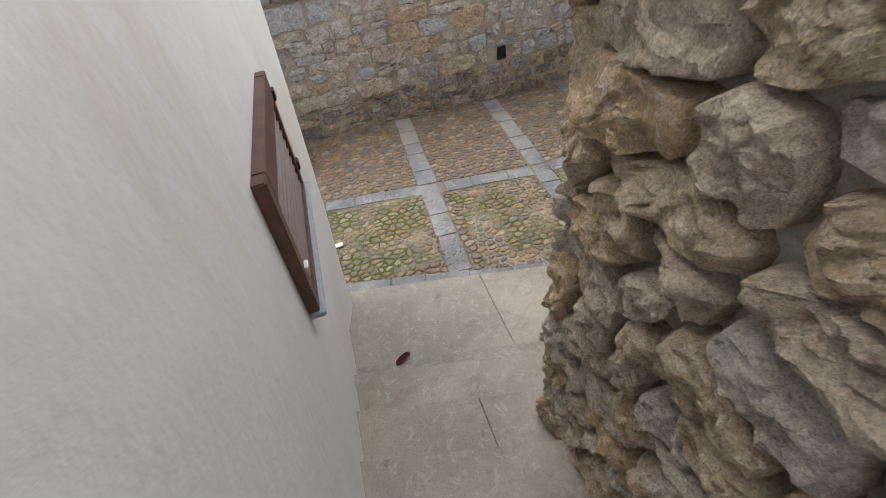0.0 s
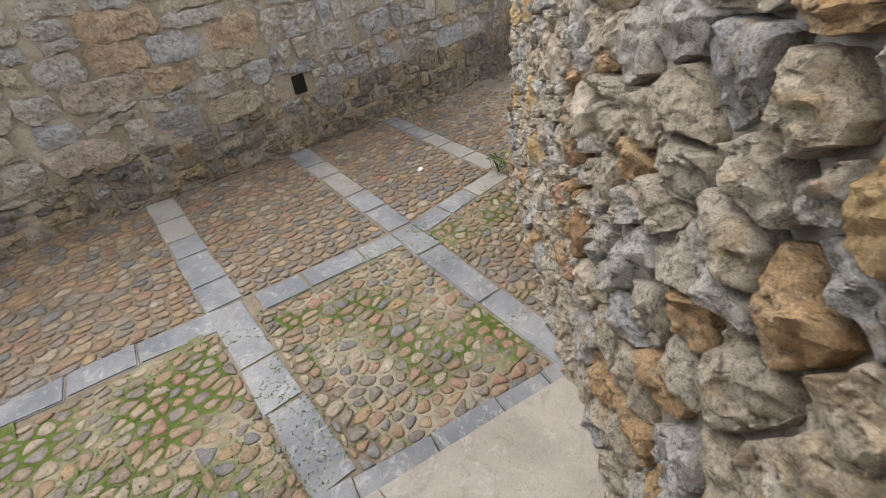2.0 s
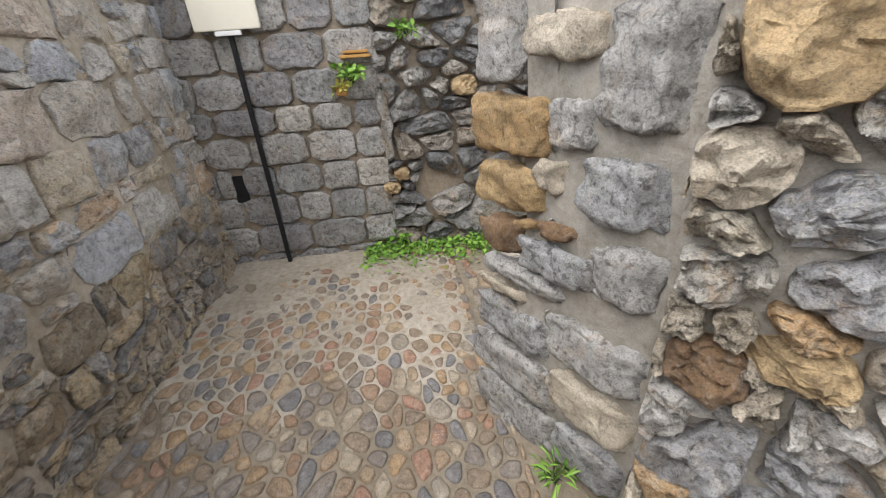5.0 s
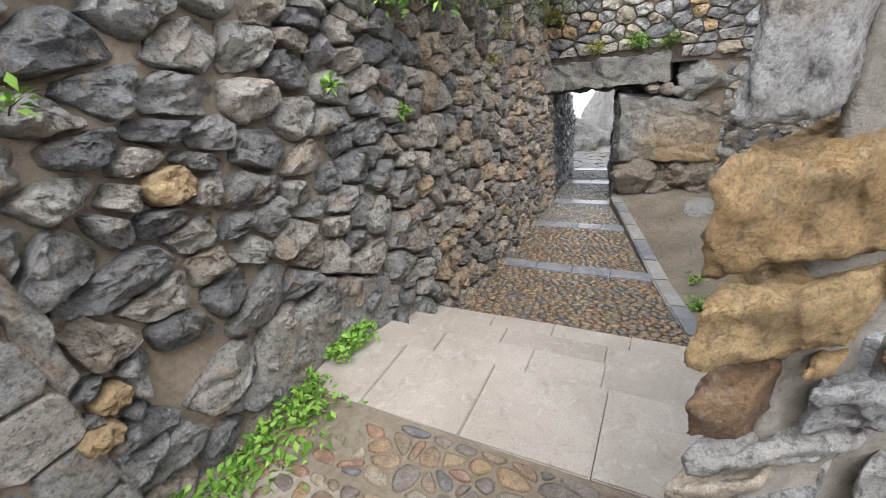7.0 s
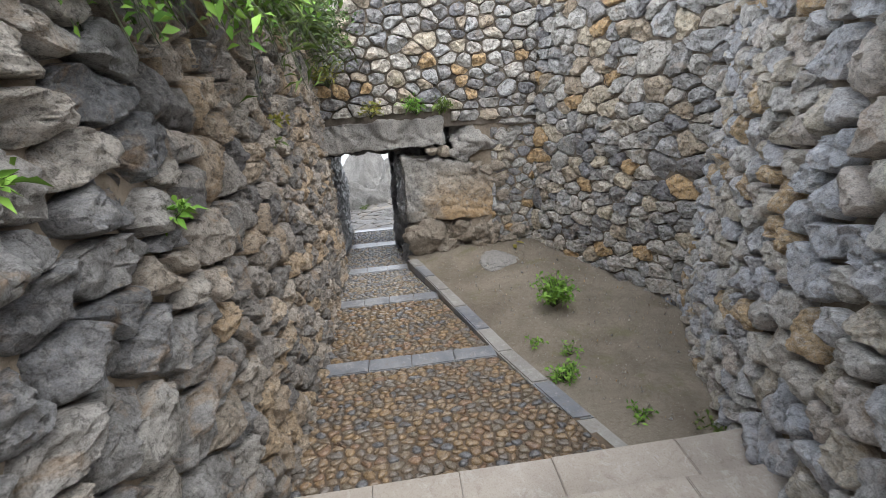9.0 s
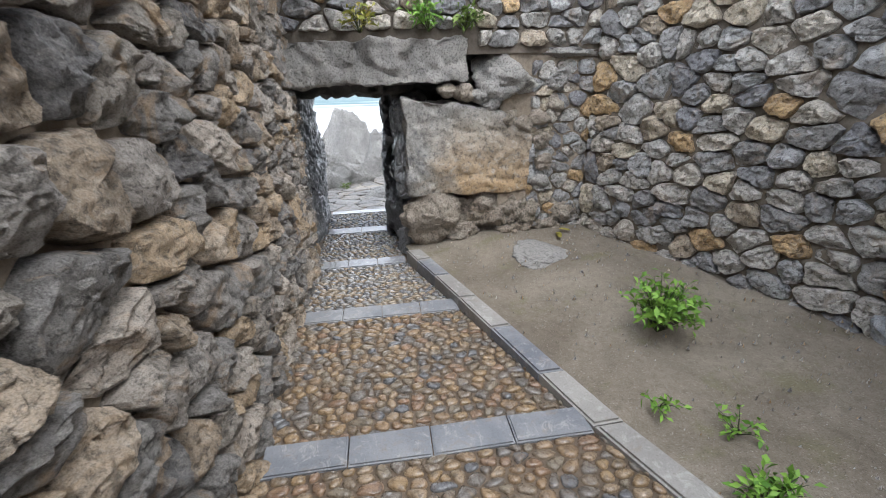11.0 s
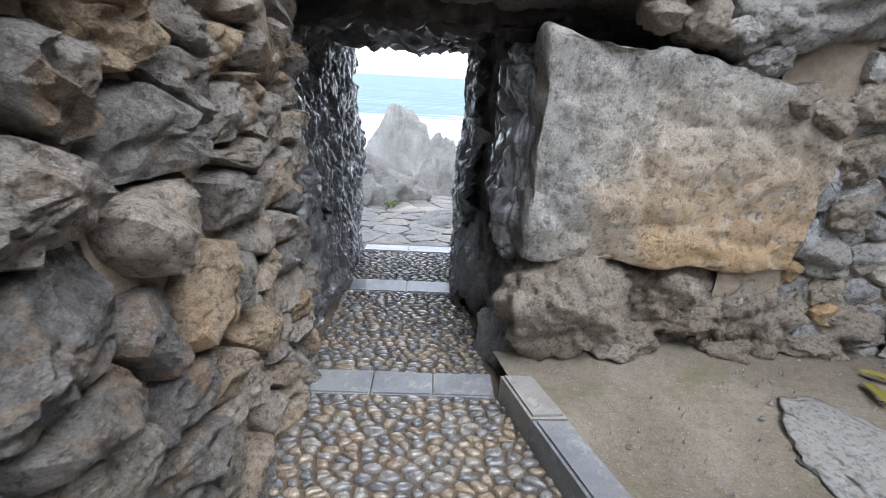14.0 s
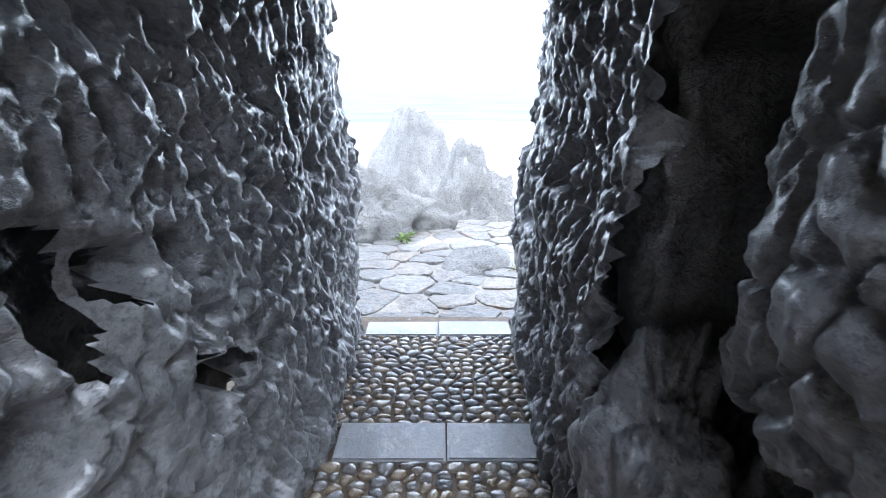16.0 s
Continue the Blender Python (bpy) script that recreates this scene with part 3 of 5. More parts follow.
def rough_grid(to_world, u0, u1, v0, v1, step, amount, scale, seed, extra=None):
    """An uneven surface over (u, v)."""
    nu, nv = max(2, int((u1 - u0) / step) + 1), max(2, int((v1 - v0) / step) + 1)
    verts = []
    for j in range(nv):
        for i in range(nu):
            u, v = u0 + (u1 - u0) * i / (nu - 1), v0 + (v1 - v0) * j / (nv - 1)
            d = noise.fractal((u * scale + seed, v * scale, seed), 0.9, 2.1, 5) * amount
            if extra:
                d += extra(u, v)
            verts.append(to_world(u, v, d))
    faces = [(j * nu + i, j * nu + i + 1, (j + 1) * nu + i + 1, (j + 1) * nu + i) for j in range(nv - 1) for i in range(nu - 1)]
    return verts, faces


def crag_block(x0, x1, y0, y1, z0, z1, step=0.05, amount=0.03, scale=3.0, seed=1.0, soften=0.12, ridged=0.0, chips=0.0, chip_depth=0.2, flutes=0.0):
    """A rough-hewn or broken block: a fine box, its edges worn round, its faces uneven."""
    bm = bmesh.new()
    sx, sy, sz = x1 - x0, y1 - y0, z1 - z0
    c = Vector(((x0 + x1) / 2, (y0 + y1) / 2, (z0 + z1) / 2))
    h = Vector((sx / 2, sy / 2, sz / 2))
    seen = {}

    def vert(p):
        key = tuple(round(v, 5) for v in p)
        if key not in seen:
            seen[key] = bm.verts.new(p)
        return seen[key]

    for axis in range(3):
        a, b = [i for i in range(3) if i != axis]
        na, nb = max(1, round(2 * h[a] / step)), max(1, round(2 * h[b] / step))
        for side in (-1, 1):
            def at(i, j):
                p = [0, 0, 0]
                p[axis] = side * h[axis]
                p[a], p[b] = -h[a] + 2 * h[a] * i / na, -h[b] + 2 * h[b] * j / nb
                return vert(p)
            for i in range(na):
                for j in range(nb):
                    bm.faces.new((at(i, j), at(i + 1, j), at(i + 1, j + 1), at(i, j + 1)))
    for v in bm.verts:
        p = v.co
        q = Vector([max(-h[i] + soften, min(h[i] - soften, p[i])) if h[i] > soften else 0 for i in range(3)])
        away = p - q
        if away.length > soften:
            p = q + away.normalized() * soften
        n = away.normalized() if away.length > 1e-6 else Vector((0, 0, 1))
        w = p + c
        d = noise.fractal((w.x * scale + seed, w.y * scale, w.z * scale), 0.9, 2.1, 5) * amount
        if chips:
            f1, f2 = noise.voronoi((w.x * chips + seed, w.y * chips, w.z * chips * 0.8))[0][:2]
            d -= max(0.0, 0.16 - (f2 - f1)) * chip_depth + max(0.0, f1 - 0.35) * chip_depth * 0.35
        if ridged:
            d -= abs(noise.noise((w.x * scale * 2.3, w.y * scale * 2.3 + seed, w.z * scale * 1.1))) * ridged
            d -= abs(noise.noise((w.x * scale * 5.1, w.y * scale * 5.1 + seed, w.z * scale * 2.2))) * ridged * 0.55
            d -= abs(noise.noise((w.x * scale * 11, w.y * scale * 11 + seed, w.z * scale * 6))) * ridged * 0.25
        if flutes:
            e = noise.noise((w.x * 3 + seed, w.y * 3, w.z * 3)) * 0.05
            f1, f2 = noise.voronoi((w.x * 13 + seed, (w.y + e) * 19, w.z * 10))[0][:2]
            g1, g2 = noise.voronoi((w.x * 30 + seed, (w.y - e) * 42, w.z * 25))[0][:2]
            deep = noise.noise((w.x * 2.0, w.y * 2.9 + seed, w.z * 2.6))
            strength = 0.75 + 0.7 * noise.noise((w.x * 2 + 5, w.y * 2.5, w.z * 2 + seed))
            d -= flutes * strength * (max(0.0, 0.65 - f1) * 1.9 + max(0.0, 0.6 - g1) * 0.75)
            d -= min(0.16, max(0.0, deep - 0.28) * 1.6)
        v.co = p + n * d + c
    bmesh.ops.recalc_face_normals(bm, faces=bm.faces)
    for f in bm.faces:
        f.smooth = True
    return bm


def boulder(cx, cy, cz, rx, ry, rz, detail=5, amount=0.35, scale=1.2, seed=0.0, planes=16, taper=0.0):
    """A weathered outcrop: split along a few planes, then roughened and cracked."""
    own = random.Random(seed)
    cuts = [(Vector((own.gauss(0, 1), own.gauss(0, 1), own.gauss(0, 1))).normalized(), own.uniform(0.62, 0.95)) for _ in range(planes)]
    bm = bmesh.new()
    bmesh.ops.create_icosphere(bm, subdivisions=detail, radius=1)
    for v in bm.verts:
        p = v.co.copy()
        k = 1.0
        for n, c in cuts:
            d = n.dot(p)
            if d > 0.05:
                k = min(k, c / d)
        q = p * k * scale + Vector((seed, seed * 0.7, -seed))
        k += noise.fractal(q * 1.5, 0.8, 2.1, 6) * amount * 0.55
        k -= abs(noise.noise(Vector((q.x * 4, q.y * 4, q.z * 1.2)))) * amount * 0.35
        f1, f2 = noise.voronoi(q * 2.4)[0][:2]
        k -= max(0.0, 0.12 - (f2 - f1)) * amount * 1.2
        t = 1 - taper * max(0.0, p.z)
        v.co = Vector((cx + p.x * rx * k * t, cy + p.y * ry * k * t, cz + p.z * rz * k))
    for f in bm.faces:
        f.smooth = True
    return bm


def leaves(spots, size, rnd, droop=0.2, slim=0.45):
    """Many small bent leaves at spots (place, direction): vertices and faces of one mesh."""
    vs, fs = [], []
    for p, d in spots:
        d = Vector(d).normalized()
        side = d.cross(Vector((rnd.uniform(-1, 1), rnd.uniform(-1, 1), rnd.uniform(0.2, 1)))).normalized()
        up = side.cross(d)
        l = size * rnd.uniform(0.6, 1.35)
        w = l * slim * rnd.uniform(0.8, 1.2)
        p = Vector(p)
        tip = p + d * l - Vector((0, 0, droop * l))
        mid = p + d * l * 0.5 + up * l * 0.08
        o = len(vs)
        vs += [tuple(p), tuple(mid + side * w / 2), tuple(tip), tuple(mid - side * w / 2), tuple(mid - up * l * 0.1)]
        fs += [(o, o + 1, o + 4), (o + 1, o + 2, o + 4), (o + 2, o + 3, o + 4), (o + 3, o, o + 4)]
    return vs, fs


def plant(name, base, spread, height, count, size, material, rnd, label, hang=0.0, out=(0, 0), slim=0.45, category="plant"):
    """A weed or shrub: thin stems from one root, leaves along and at the end of them."""
    root = tagged(new(name), label, category)
    root.location = base
    bm = bmesh.new()
    spots = []
    stems = max(4, count // 9)
    for _ in range(stems):
        a, r = rnd.uniform(0, 2 * math.pi), spread * math.sqrt(rnd.random())
        end = Vector((r * math.cos(a) + out[0] * rnd.random(), r * math.sin(a) + out[1] * rnd.random(), height * rnd.uniform(0.35, 1.0) - hang * rnd.random()))
        mid = end * 0.5 + Vector((0, 0, abs(end.z) * 0.25))
        ring = []
        for q, w in ((Vector((0, 0, 0)), 0.004), (mid, 0.003), (end, 0.0015)):
            ring.append([bm.verts.new(q + Vector((w * math.cos(k * 2.1), w * math.sin(k * 2.1), 0))) for k in range(3)])
        for s in range(2):
            for k in range(3):
                bm.faces.new((ring[s][k], ring[s][(k + 1) % 3], ring[s + 1][(k + 1) % 3], ring[s + 1][k]))
        for _ in range(max(1, count // stems)):
            t = rnd.uniform(0.35, 1.0)
            q = mid.lerp(end, (t - 0.5) * 2) if t > 0.5 else mid * (t * 2)
            d = Vector((rnd.gauss(0, 1), rnd.gauss(0, 1), rnd.gauss(0.5, 0.7)))
            spots.append((q + d * size * 0.15, d))
    part("stem", bm, M_STEM, root)
    v, f = leaves(spots, size, rnd, slim=slim)
    thing("leaves", mesh_of("leaves", v, f), material, parent=root, kind="stuff")
    return root


def slab(parent, name, pts, z, thick, material, bevel=0.008, rnd=None, label=""):
    """A paving or tread slab over a plan, its upper edges eased, slightly uneven."""
    bm = prism(pts, 0, 1)
    for v in bm.verts:
        zz = z(v.co.x, v.co.y) if callable(z) else z
        v.co.z = zz if v.co.z > 0.5 else zz - thick
        if rnd and v.co.z > zz - 1e-4:
            v.co.z += rnd.uniform(-0.004, 0.004)
    tops = [e for e in bm.edges if all(v.co.z > (z(v.co.x, v.co.y) if callable(z) else z) - thick * 0.5 for v in e.verts)]
    bmesh.ops.bevel(bm, geom=tops, offset=bevel, segments=2, affect="EDGES")
    return part(name, bm, material, parent, label)


# ---- levels ----
def street_z(x, y=0):
    return -0.05 + 0.19 * max(0.0, min(1.0, (x + 0.2) / 3.4))


LOW = [(2.2, -0.70), (3.78, -1.03), (5.1, -1.18), (6.24, -1.33), (7.45, -1.45), (8.4, -1.5), (12, -1.75)]


def low_z(x, y):
    for (a, za), (b, zb) in zip(LOW, LOW[1:]):
        if y <= b:
            return za + (zb - za) * (y - a) / (b - a)
    return LOW[-1][1]


def earth_z(x, y):
    return np.interp(y, (2.2, 3.6, 5.0, 6.4), (-0.74, -0.97, -1.02, -1.08)) + 0.03 * (x - 0.4)


C1, C2 = (0.29, 0.86), (-0.2, 0.615)
STREET_END = (2.67, 3.42)
BACK_NEAR, BACK_FAR = (1.56, 4.05), (0.8, 6.31)
LEFT0, LEFT1 = (-1.73, 0.25), (-1.98, 6.43)



# ---- ground, sea and coast ----
thing("ground", mesh_of("ground", [(-400, -400, -2.4), (400, -400, -2.4), (400, 13.5, -2.4), (-400, 13.5, -2.4)], [(0, 1, 2, 3)]), M_EARTH, kind="structure")
thing("water", mesh_of("water", [(-3500, 12, -4.0), (3500, 12, -4.0), (3500, 4800, -4.0), (-3500, 4800, -4.0)], [(0, 1, 2, 3)]), M_SEA, kind="structure")


def outcrop(name, label, *args, **kw):
    bm = boulder(*args, **kw)
    me = bpy.data.meshes.new(name)
    bm.to_mesh(me)
    bm.free()
    return thing(name, me, M_ROCK, label, "rock")


outcrop("rock_ridge", "long pale grey limestone ridge beside the paved path", -2.75, 10.6, -1.75, 1.3, 0.65, 0.95, seed=3.1, amount=0.4, scale=1.7, taper=0.15)
outcrop("rock_pinnacle", "pale pointed limestone outcrop standing before the sea", -2.0, 12.7, -2.2, 0.95, 0.8, 1.75, seed=5.2, amount=0.2, scale=1.1, taper=0.4)
outcrop("blunt_rock", "blunt pale limestone rock with upright cracks", -1.2, 11.4, -2.05, 0.75, 0.65, 1.5, seed=14.2, amount=0.26, scale=1.8, taper=0.2)
outcrop("rock_slab", "flat tilted limestone slab at the edge of the paving", -1.3, 9.6, -1.64, 0.36, 0.36, 0.17, seed=21.0, amount=0.2, scale=1.3, detail=4)
outcrop("coast_rock", "broad grey limestone rock beside the gate", 0.6, 10.4, -2.0, 1.2, 1.0, 1.0, seed=27.0, amount=0.3, scale=1.5)
outcrop("coast_rock", "broad grey limestone rock beside the gate", -3.9, 10.2, -2.0, 1.1, 1.2, 1.0, seed=31.0, amount=0.3, scale=1.5)


# ---- street: floor, landing and stairs ----
floor = thing("floor", None, None, kind="structure")
rnd = random.Random(11)


def grout_y(x):
    return 0.94 if x < 0.3 else min(0.98 + (x - 0.3) * 0.95, 2.5)


vf = rough_grid(lambda u, v, d: (u, -0.95 + v * (grout_y(u) + 0.95), street_z(u, 0) + d), -1.78, 6.0, 0, 1, 0.06, 0.003, 5, 2.0)
thing("grout", mesh_of("grout", *vf), M_SAND, parent=floor)


def flat(dz=0.0):
    return lambda u, v, d: (u, v, street_z(u, v) + dz + d)


def band_line(x):
    return float(np.interp(x, (-0.3, 0.3, 0.65, 1.47, 2.6, 3.7, 6.0), (0.72, 0.77, 0.86, 0.88, 0.76, 0.58, 0.4)))


def cross_x(i, y):
    return ((0.32, 0.3), (1.5, 1.36), (2.68, 2.56))[i][0] + (((0.3, 1.36, 2.56)[i] - (0.32, 1.5, 2.68)[i]) * (1.5 - y) / 2.3)


def edge_y(x):
    return 1.83 + (3.65 - x) * 0.25


W = 0.1
panels = []
for lo, hi in ((None, 0), (0, 1), (1, 2), (2, None)):
    for low in (True, False):
        a = (lambda y, i=lo: cross_x(i, y) + W) if lo is not None else (lambda y: -1.74)
        b = (lambda y, i=hi: cross_x(i, y) - W) if hi is not None else (lambda y: 5.2 if low else 4.5)
        if low:
            y0, ya, yb = -0.84, band_line(a(0.7)) - W, band_line(b(0.7)) - W
            panels.append((low, lo, [(a(y0), y0), (b(y0), y0), (b(yb), yb), (a(ya), ya)]))
        elif lo is not None:
            ya, yb = band_line(a(0.7)) + W, band_line(b(0.7)) + W
            yc, yd = edge_y(b(1.9)) - 0.12, edge_y(a(1.9)) - 0.12
            panels.append((low, lo, [(a(ya), ya), (b(yb), yb), (b(yc), yc), (a(yd), yd)]))
panels.append((False, None, [(-1.74, 0.66), (-0.2, 0.66), (-0.2, 0.92), (-1.74, 0.92)]))
for low, lo, quad in panels:
    if not low and lo is not None:
        quad = clip(quad, -1.14, 1.0, 0.62)
    if len(quad) < 3:
        continue
    size = (0.085, 0.062) if low else (0.075, 0.058)
    polys = cells(quad, *size, rnd, drop=0.1 if lo is not None else 0.2)
    if lo is None:
        polys = [p for p in polys if p[0][0] > -0.95 or noise.noise((p[0][0] * 2.5, p[0][1] * 2.5, 3.0)) + (p[0][0] + 1.35) * 0.9 > -0.05]
    lay(floor, "pebble", polys, flat(), M_PEBBLE, rnd, near=((1.2, 1.0) if lo in (0, 1) else (-0.6, 0.3) if lo is None else (2.9, 1.2)), most=70, group_name="pebbles",
        joint=0.009, proud=0.013, sink=0.01, flat=0.8, tilt=0.5, crag=0.3, rings=2)

M_DUST = mortar_material("pale_sandy_dust", (0.35, 0.31, 0.255), (0.46, 0.415, 0.355))
vf = rough_grid(lambda u, v, d: (u, v, street_z(u, v) + 0.008 + d - 0.02 * max(0.0, min(1.0, (u + 0.7) / 0.85))), -1.74, 0.15, -0.82, 0.6, 0.05, 0.012, 4, 8.0)
thing("dust", mesh_of("dust", *vf), M_DUST, parent=floor, kind="stuff")

# mossy grout between the pebbles beside the landing
for x0, x1 in ((3.6, 4.5), (2.8, 3.6), (1.62, 2.48), (0.55, 1.36)):
    vf = rough_grid(lambda u, v, d: (u, v, street_z(u, v) + 0.0055 + d), x0, x1, band_line((x0 + x1) / 2) + 0.12, min(edge_y((x0 + x1) / 2) - 0.16, 0.62 + 1.14 * x0), 0.05, 0.006, 6, x0)
    thing("moss", mesh_of("moss", *vf), M_MOSSY, parent=floor, kind="stuff")


def strip(a, b, width, pieces, mats, z, lift=0.008, name="slab"):
    """A row of flat stones from a to b."""
    a, b = Vector(a), Vector(b)
    way = (b - a).normalized()
    side = Vector((-way.y, way.x)) * width / 2
    cuts = [0.0]
    for i in range(pieces):
        cuts.append(cuts[-1] + rnd.uniform(0.7, 1.3))
    for i in range(pieces):
        p, q = a.lerp(b, cuts[i] / cuts[-1]) + way * 0.003, a.lerp(b, cuts[i + 1] / cuts[-1]) - way * 0.003
        j = [rnd.uniform(-0.1, 0.1) for _ in range(4)]
        s = side
        pts = [tuple(p + s * (1 + j[0])), tuple(p - s * (1 + j[1])), tuple(q - s * (1 + j[2])), tuple(q + s * (1 + j[3]))]
        slab(floor, name, pts, lambda x, y: z(x, y) + lift, 0.06, rnd.choice(mats), 0.007, rnd)


greys = [M_BAND, M_BAND, M_BAND, M_BANDPALE]
for x0, x1, k in ((5.2, 3.7, 3), (3.7, 2.66, 3), (2.48, 1.55, 3), (1.37, 0.36, 3)):
    strip((x0, band_line(x0)), (x1, band_line(x1)), 0.17, k, greys, street_z)
for i in range(3):
    top = edge_y(cross_x(i, 1.9)) - 0.13 if i else 0.7
    strip((cross_x(i, -0.82), -0.82), (cross_x(i, 0.6), band_line(cross_x(i, 0.7)) - 0.09), 0.2, 5, [M_BAND, M_BAND, M_BANDPALE] if i else [M_BANDPALE, M_BANDPALE, M_BAND], street_z)
    if i:
        strip((cross_x(i, 0.7), band_line(cross_x(i, 0.7)) - 0.08), (cross_x(i, top), top), 0.19, 3, [M_BAND], street_z)
strip((3.68, edge_y(3.68) - 0.065), (1.45, edge_y(1.45) - 0.065), 0.12, 7, [M_BAND], street_z, 0.02)

stairs = thing("stairs_street", None, None, kind="structure")


def tread(parent, y_at, y_next, x0, x1, z, pieces, thick, material=None):
    cuts = [0.0]
    for _ in range(pieces):
        cuts.append(cuts[-1] + rnd.uniform(0.7, 1.35))
    for i in range(pieces):
        a, b = x0 + (x1 - x0) * cuts[i] / cuts[-1] + 0.0015, x0 + (x1 - x0) * cuts[i + 1] / cuts[-1] - 0.0015
        pts = [(a, y_at(a)), (b, y_at(b)), (b, y_next(b)), (a, y_next(a))]
        slab(parent, "tread_slab", pts, z, thick, material or M_TRAV, 0.005, rnd)


LAND = 0.2
M_WORN = slab_material("worn_travertine", (0.33, 0.295, 0.255), (0.46, 0.415, 0.36), 0.7, (0.2, 0.17, 0.14), 0.004)
part("stair_body", prism([(1.6, 2.4), (3.66, 1.95), (3.66, 5.5), (2.3, 5.5)], -0.4, [0.0, 0.0, 1.2, 1.2]), M_MORT, stairs)
tread(stairs, lambda x: edge_y(x), lambda x: edge_y(x) + 0.97, 1.75, 3.74, LAND, 2, 0.3, M_WORN)
RISE, RUN = 0.185, 0.335
for k in range(8):
    start = 0.87 + RUN * k
    tread(stairs, lambda x, s=start: edge_y(x) + s, lambda x, s=start: edge_y(x) + s + RUN + 0.05, (2.1, 2.4, 2.45)[min(k, 2)], 3.74, LAND + RISE * (k + 1), 1 + k % 2, 0.6, M_WORN)

# ---- house ----
house = tagged(new("house"), "white limewashed house with a brown louvred shutter", "house")
HX, HY = 3.57, 1.78


def house_wall():
    r, n = 0.14, 6
    plan = [(HX, 5.6), (HX, 2.15)]
    plan += [(HX - 0.06 + r - r * math.cos(a), HY + r - r * math.sin(a)) for a in np.linspace(0, math.pi / 2, n)]
    plan += [(7.5, HY), (7.5, 5.6)]
    levels = [(-0.4, 0.11, 0.1), (0.12, 0.11, 0.1), (0.5, 0.085, -0.06), (0.9, 0.05, -0.26), (1.5, 0.005, -0.38), (2.2, -0.05, -0.42), (3.4, -0.13, -0.42)]
    verts, faces = [], []
    for z, dx, dy in levels:
        for x, y in plan:
            verts.append((x + dx if x < 4 else x, y + (dy if y < 3 else 0), z))
    m = len(plan)
    for j in range(len(levels) - 1):
        for i in range(m):
            k = (i + 1) % m
            faces.append((j * m + i, (j + 1) * m + i, (j + 1) * m + k, j * m + k))
    me = mesh_of("wall", verts, faces, False)
    return thing("wall", me, M_PLASTER, parent=house)


house_wall()
part("roof", prism([(3.41, 1.34), (7.7, 1.34), (7.7, 5.8), (3.41, 5.8)], 3.4, 3.55), M_TILE, house)
shutter = thing("window", None, None, "brown wooden louvred shutter on a zinc sill", parent=house)
WY0, WY1, WZ0, WZ1 = 2.21, 3.09, 1.5, 2.09
for y0, y1, z0, z1, nm in ((WY0, WY0 + 0.06, WZ0, WZ1, "stile"), (WY1 - 0.06, WY1, WZ0, WZ1, "stile"), (WY0 + 0.06, WY1 - 0.06, WZ0, WZ0 + 0.05, "rail"), (WY0 + 0.06, WY1 - 0.06, WZ1 - 0.12, WZ1, "rail")):
    part(nm, box(HX - 0.04, HX + 0.005, y0, y1, z0, z1, 0.004), M_WOOD, shutter)
# black sheet added for the shade in the gaps between the louvres
part("backing", box(HX - 0.006, HX + 0.004, WY0 + 0.06, WY1 - 0.06, WZ0 + 0.05, WZ1 - 0.12), M_IRON_SHADE, shutter)
for i in range(9):
    z = WZ0 + 0.075 + i * 0.046
    bm = box(-0.028, 0.0, WY0 + 0.062, WY1 - 0.062, -0.006, 0.006, 0.002, 1)
    bmesh.ops.transform(bm, verts=bm.verts, matrix=pose(HX - 0.007, 0, z, 0, -35, 0))
    part("louvre", bm, M_WOOD, shutter)
part("sill", box(HX - 0.06, HX + 0.005, WY0 - 0.02, WY1 + 0.01, WZ0 - 0.025, WZ0 - 0.002, 0.004), M_ZINC, shutter)
for z in (WZ0 + 0.1, WZ1 - 0.13):
    part("hinge", box(HX - 0.05, HX + 0.004, WY0 - 0.02, WY0 + 0.03, z, z + 0.05, 0.004), M_IRON_SHADE, shutter)
# the old wall overhangs a little, and the shutter with it
SHUTTER_LEAN = 0.078
part("latch", box(HX - 0.055, HX - 0.04, WY1 - 0.07, WY1 - 0.03, WZ0 + 0.2, WZ0 + 0.212, 0.003), M_LABEL, shutter)
for piece in shutter.children:
    for v in piece.data.vertices:
        v.co.x -= (v.co.z - WZ0) * SHUTTER_LEAN


# ---- walls ----
def wall(name, plan, z0, z1, material):
    bm = prism(plan, z0, z1)
    me = bpy.data.meshes.new(name)
    bm.to_mesh(me)
    bm.free()
    return thing(name, me, material, kind="structure")


def face_of(parent, p0, p1, z0, z1, material, seed=1.0, bulge=0.012, name="mortar", step=0.1):
    """The uneven mortar skin of one wall face."""
    to, length = on_wall(p0, p1)
    v, f = rough_grid(to, 0, length, z0, z1, step, bulge, 2.5, seed)
    thing(name, mesh_of(name, v, [q[::-1] for q in f]), material, parent=parent)
    return to, length


def down(u0, u1, v0, v1):
    return rect(u0, u1, v0, v1)[::-1]


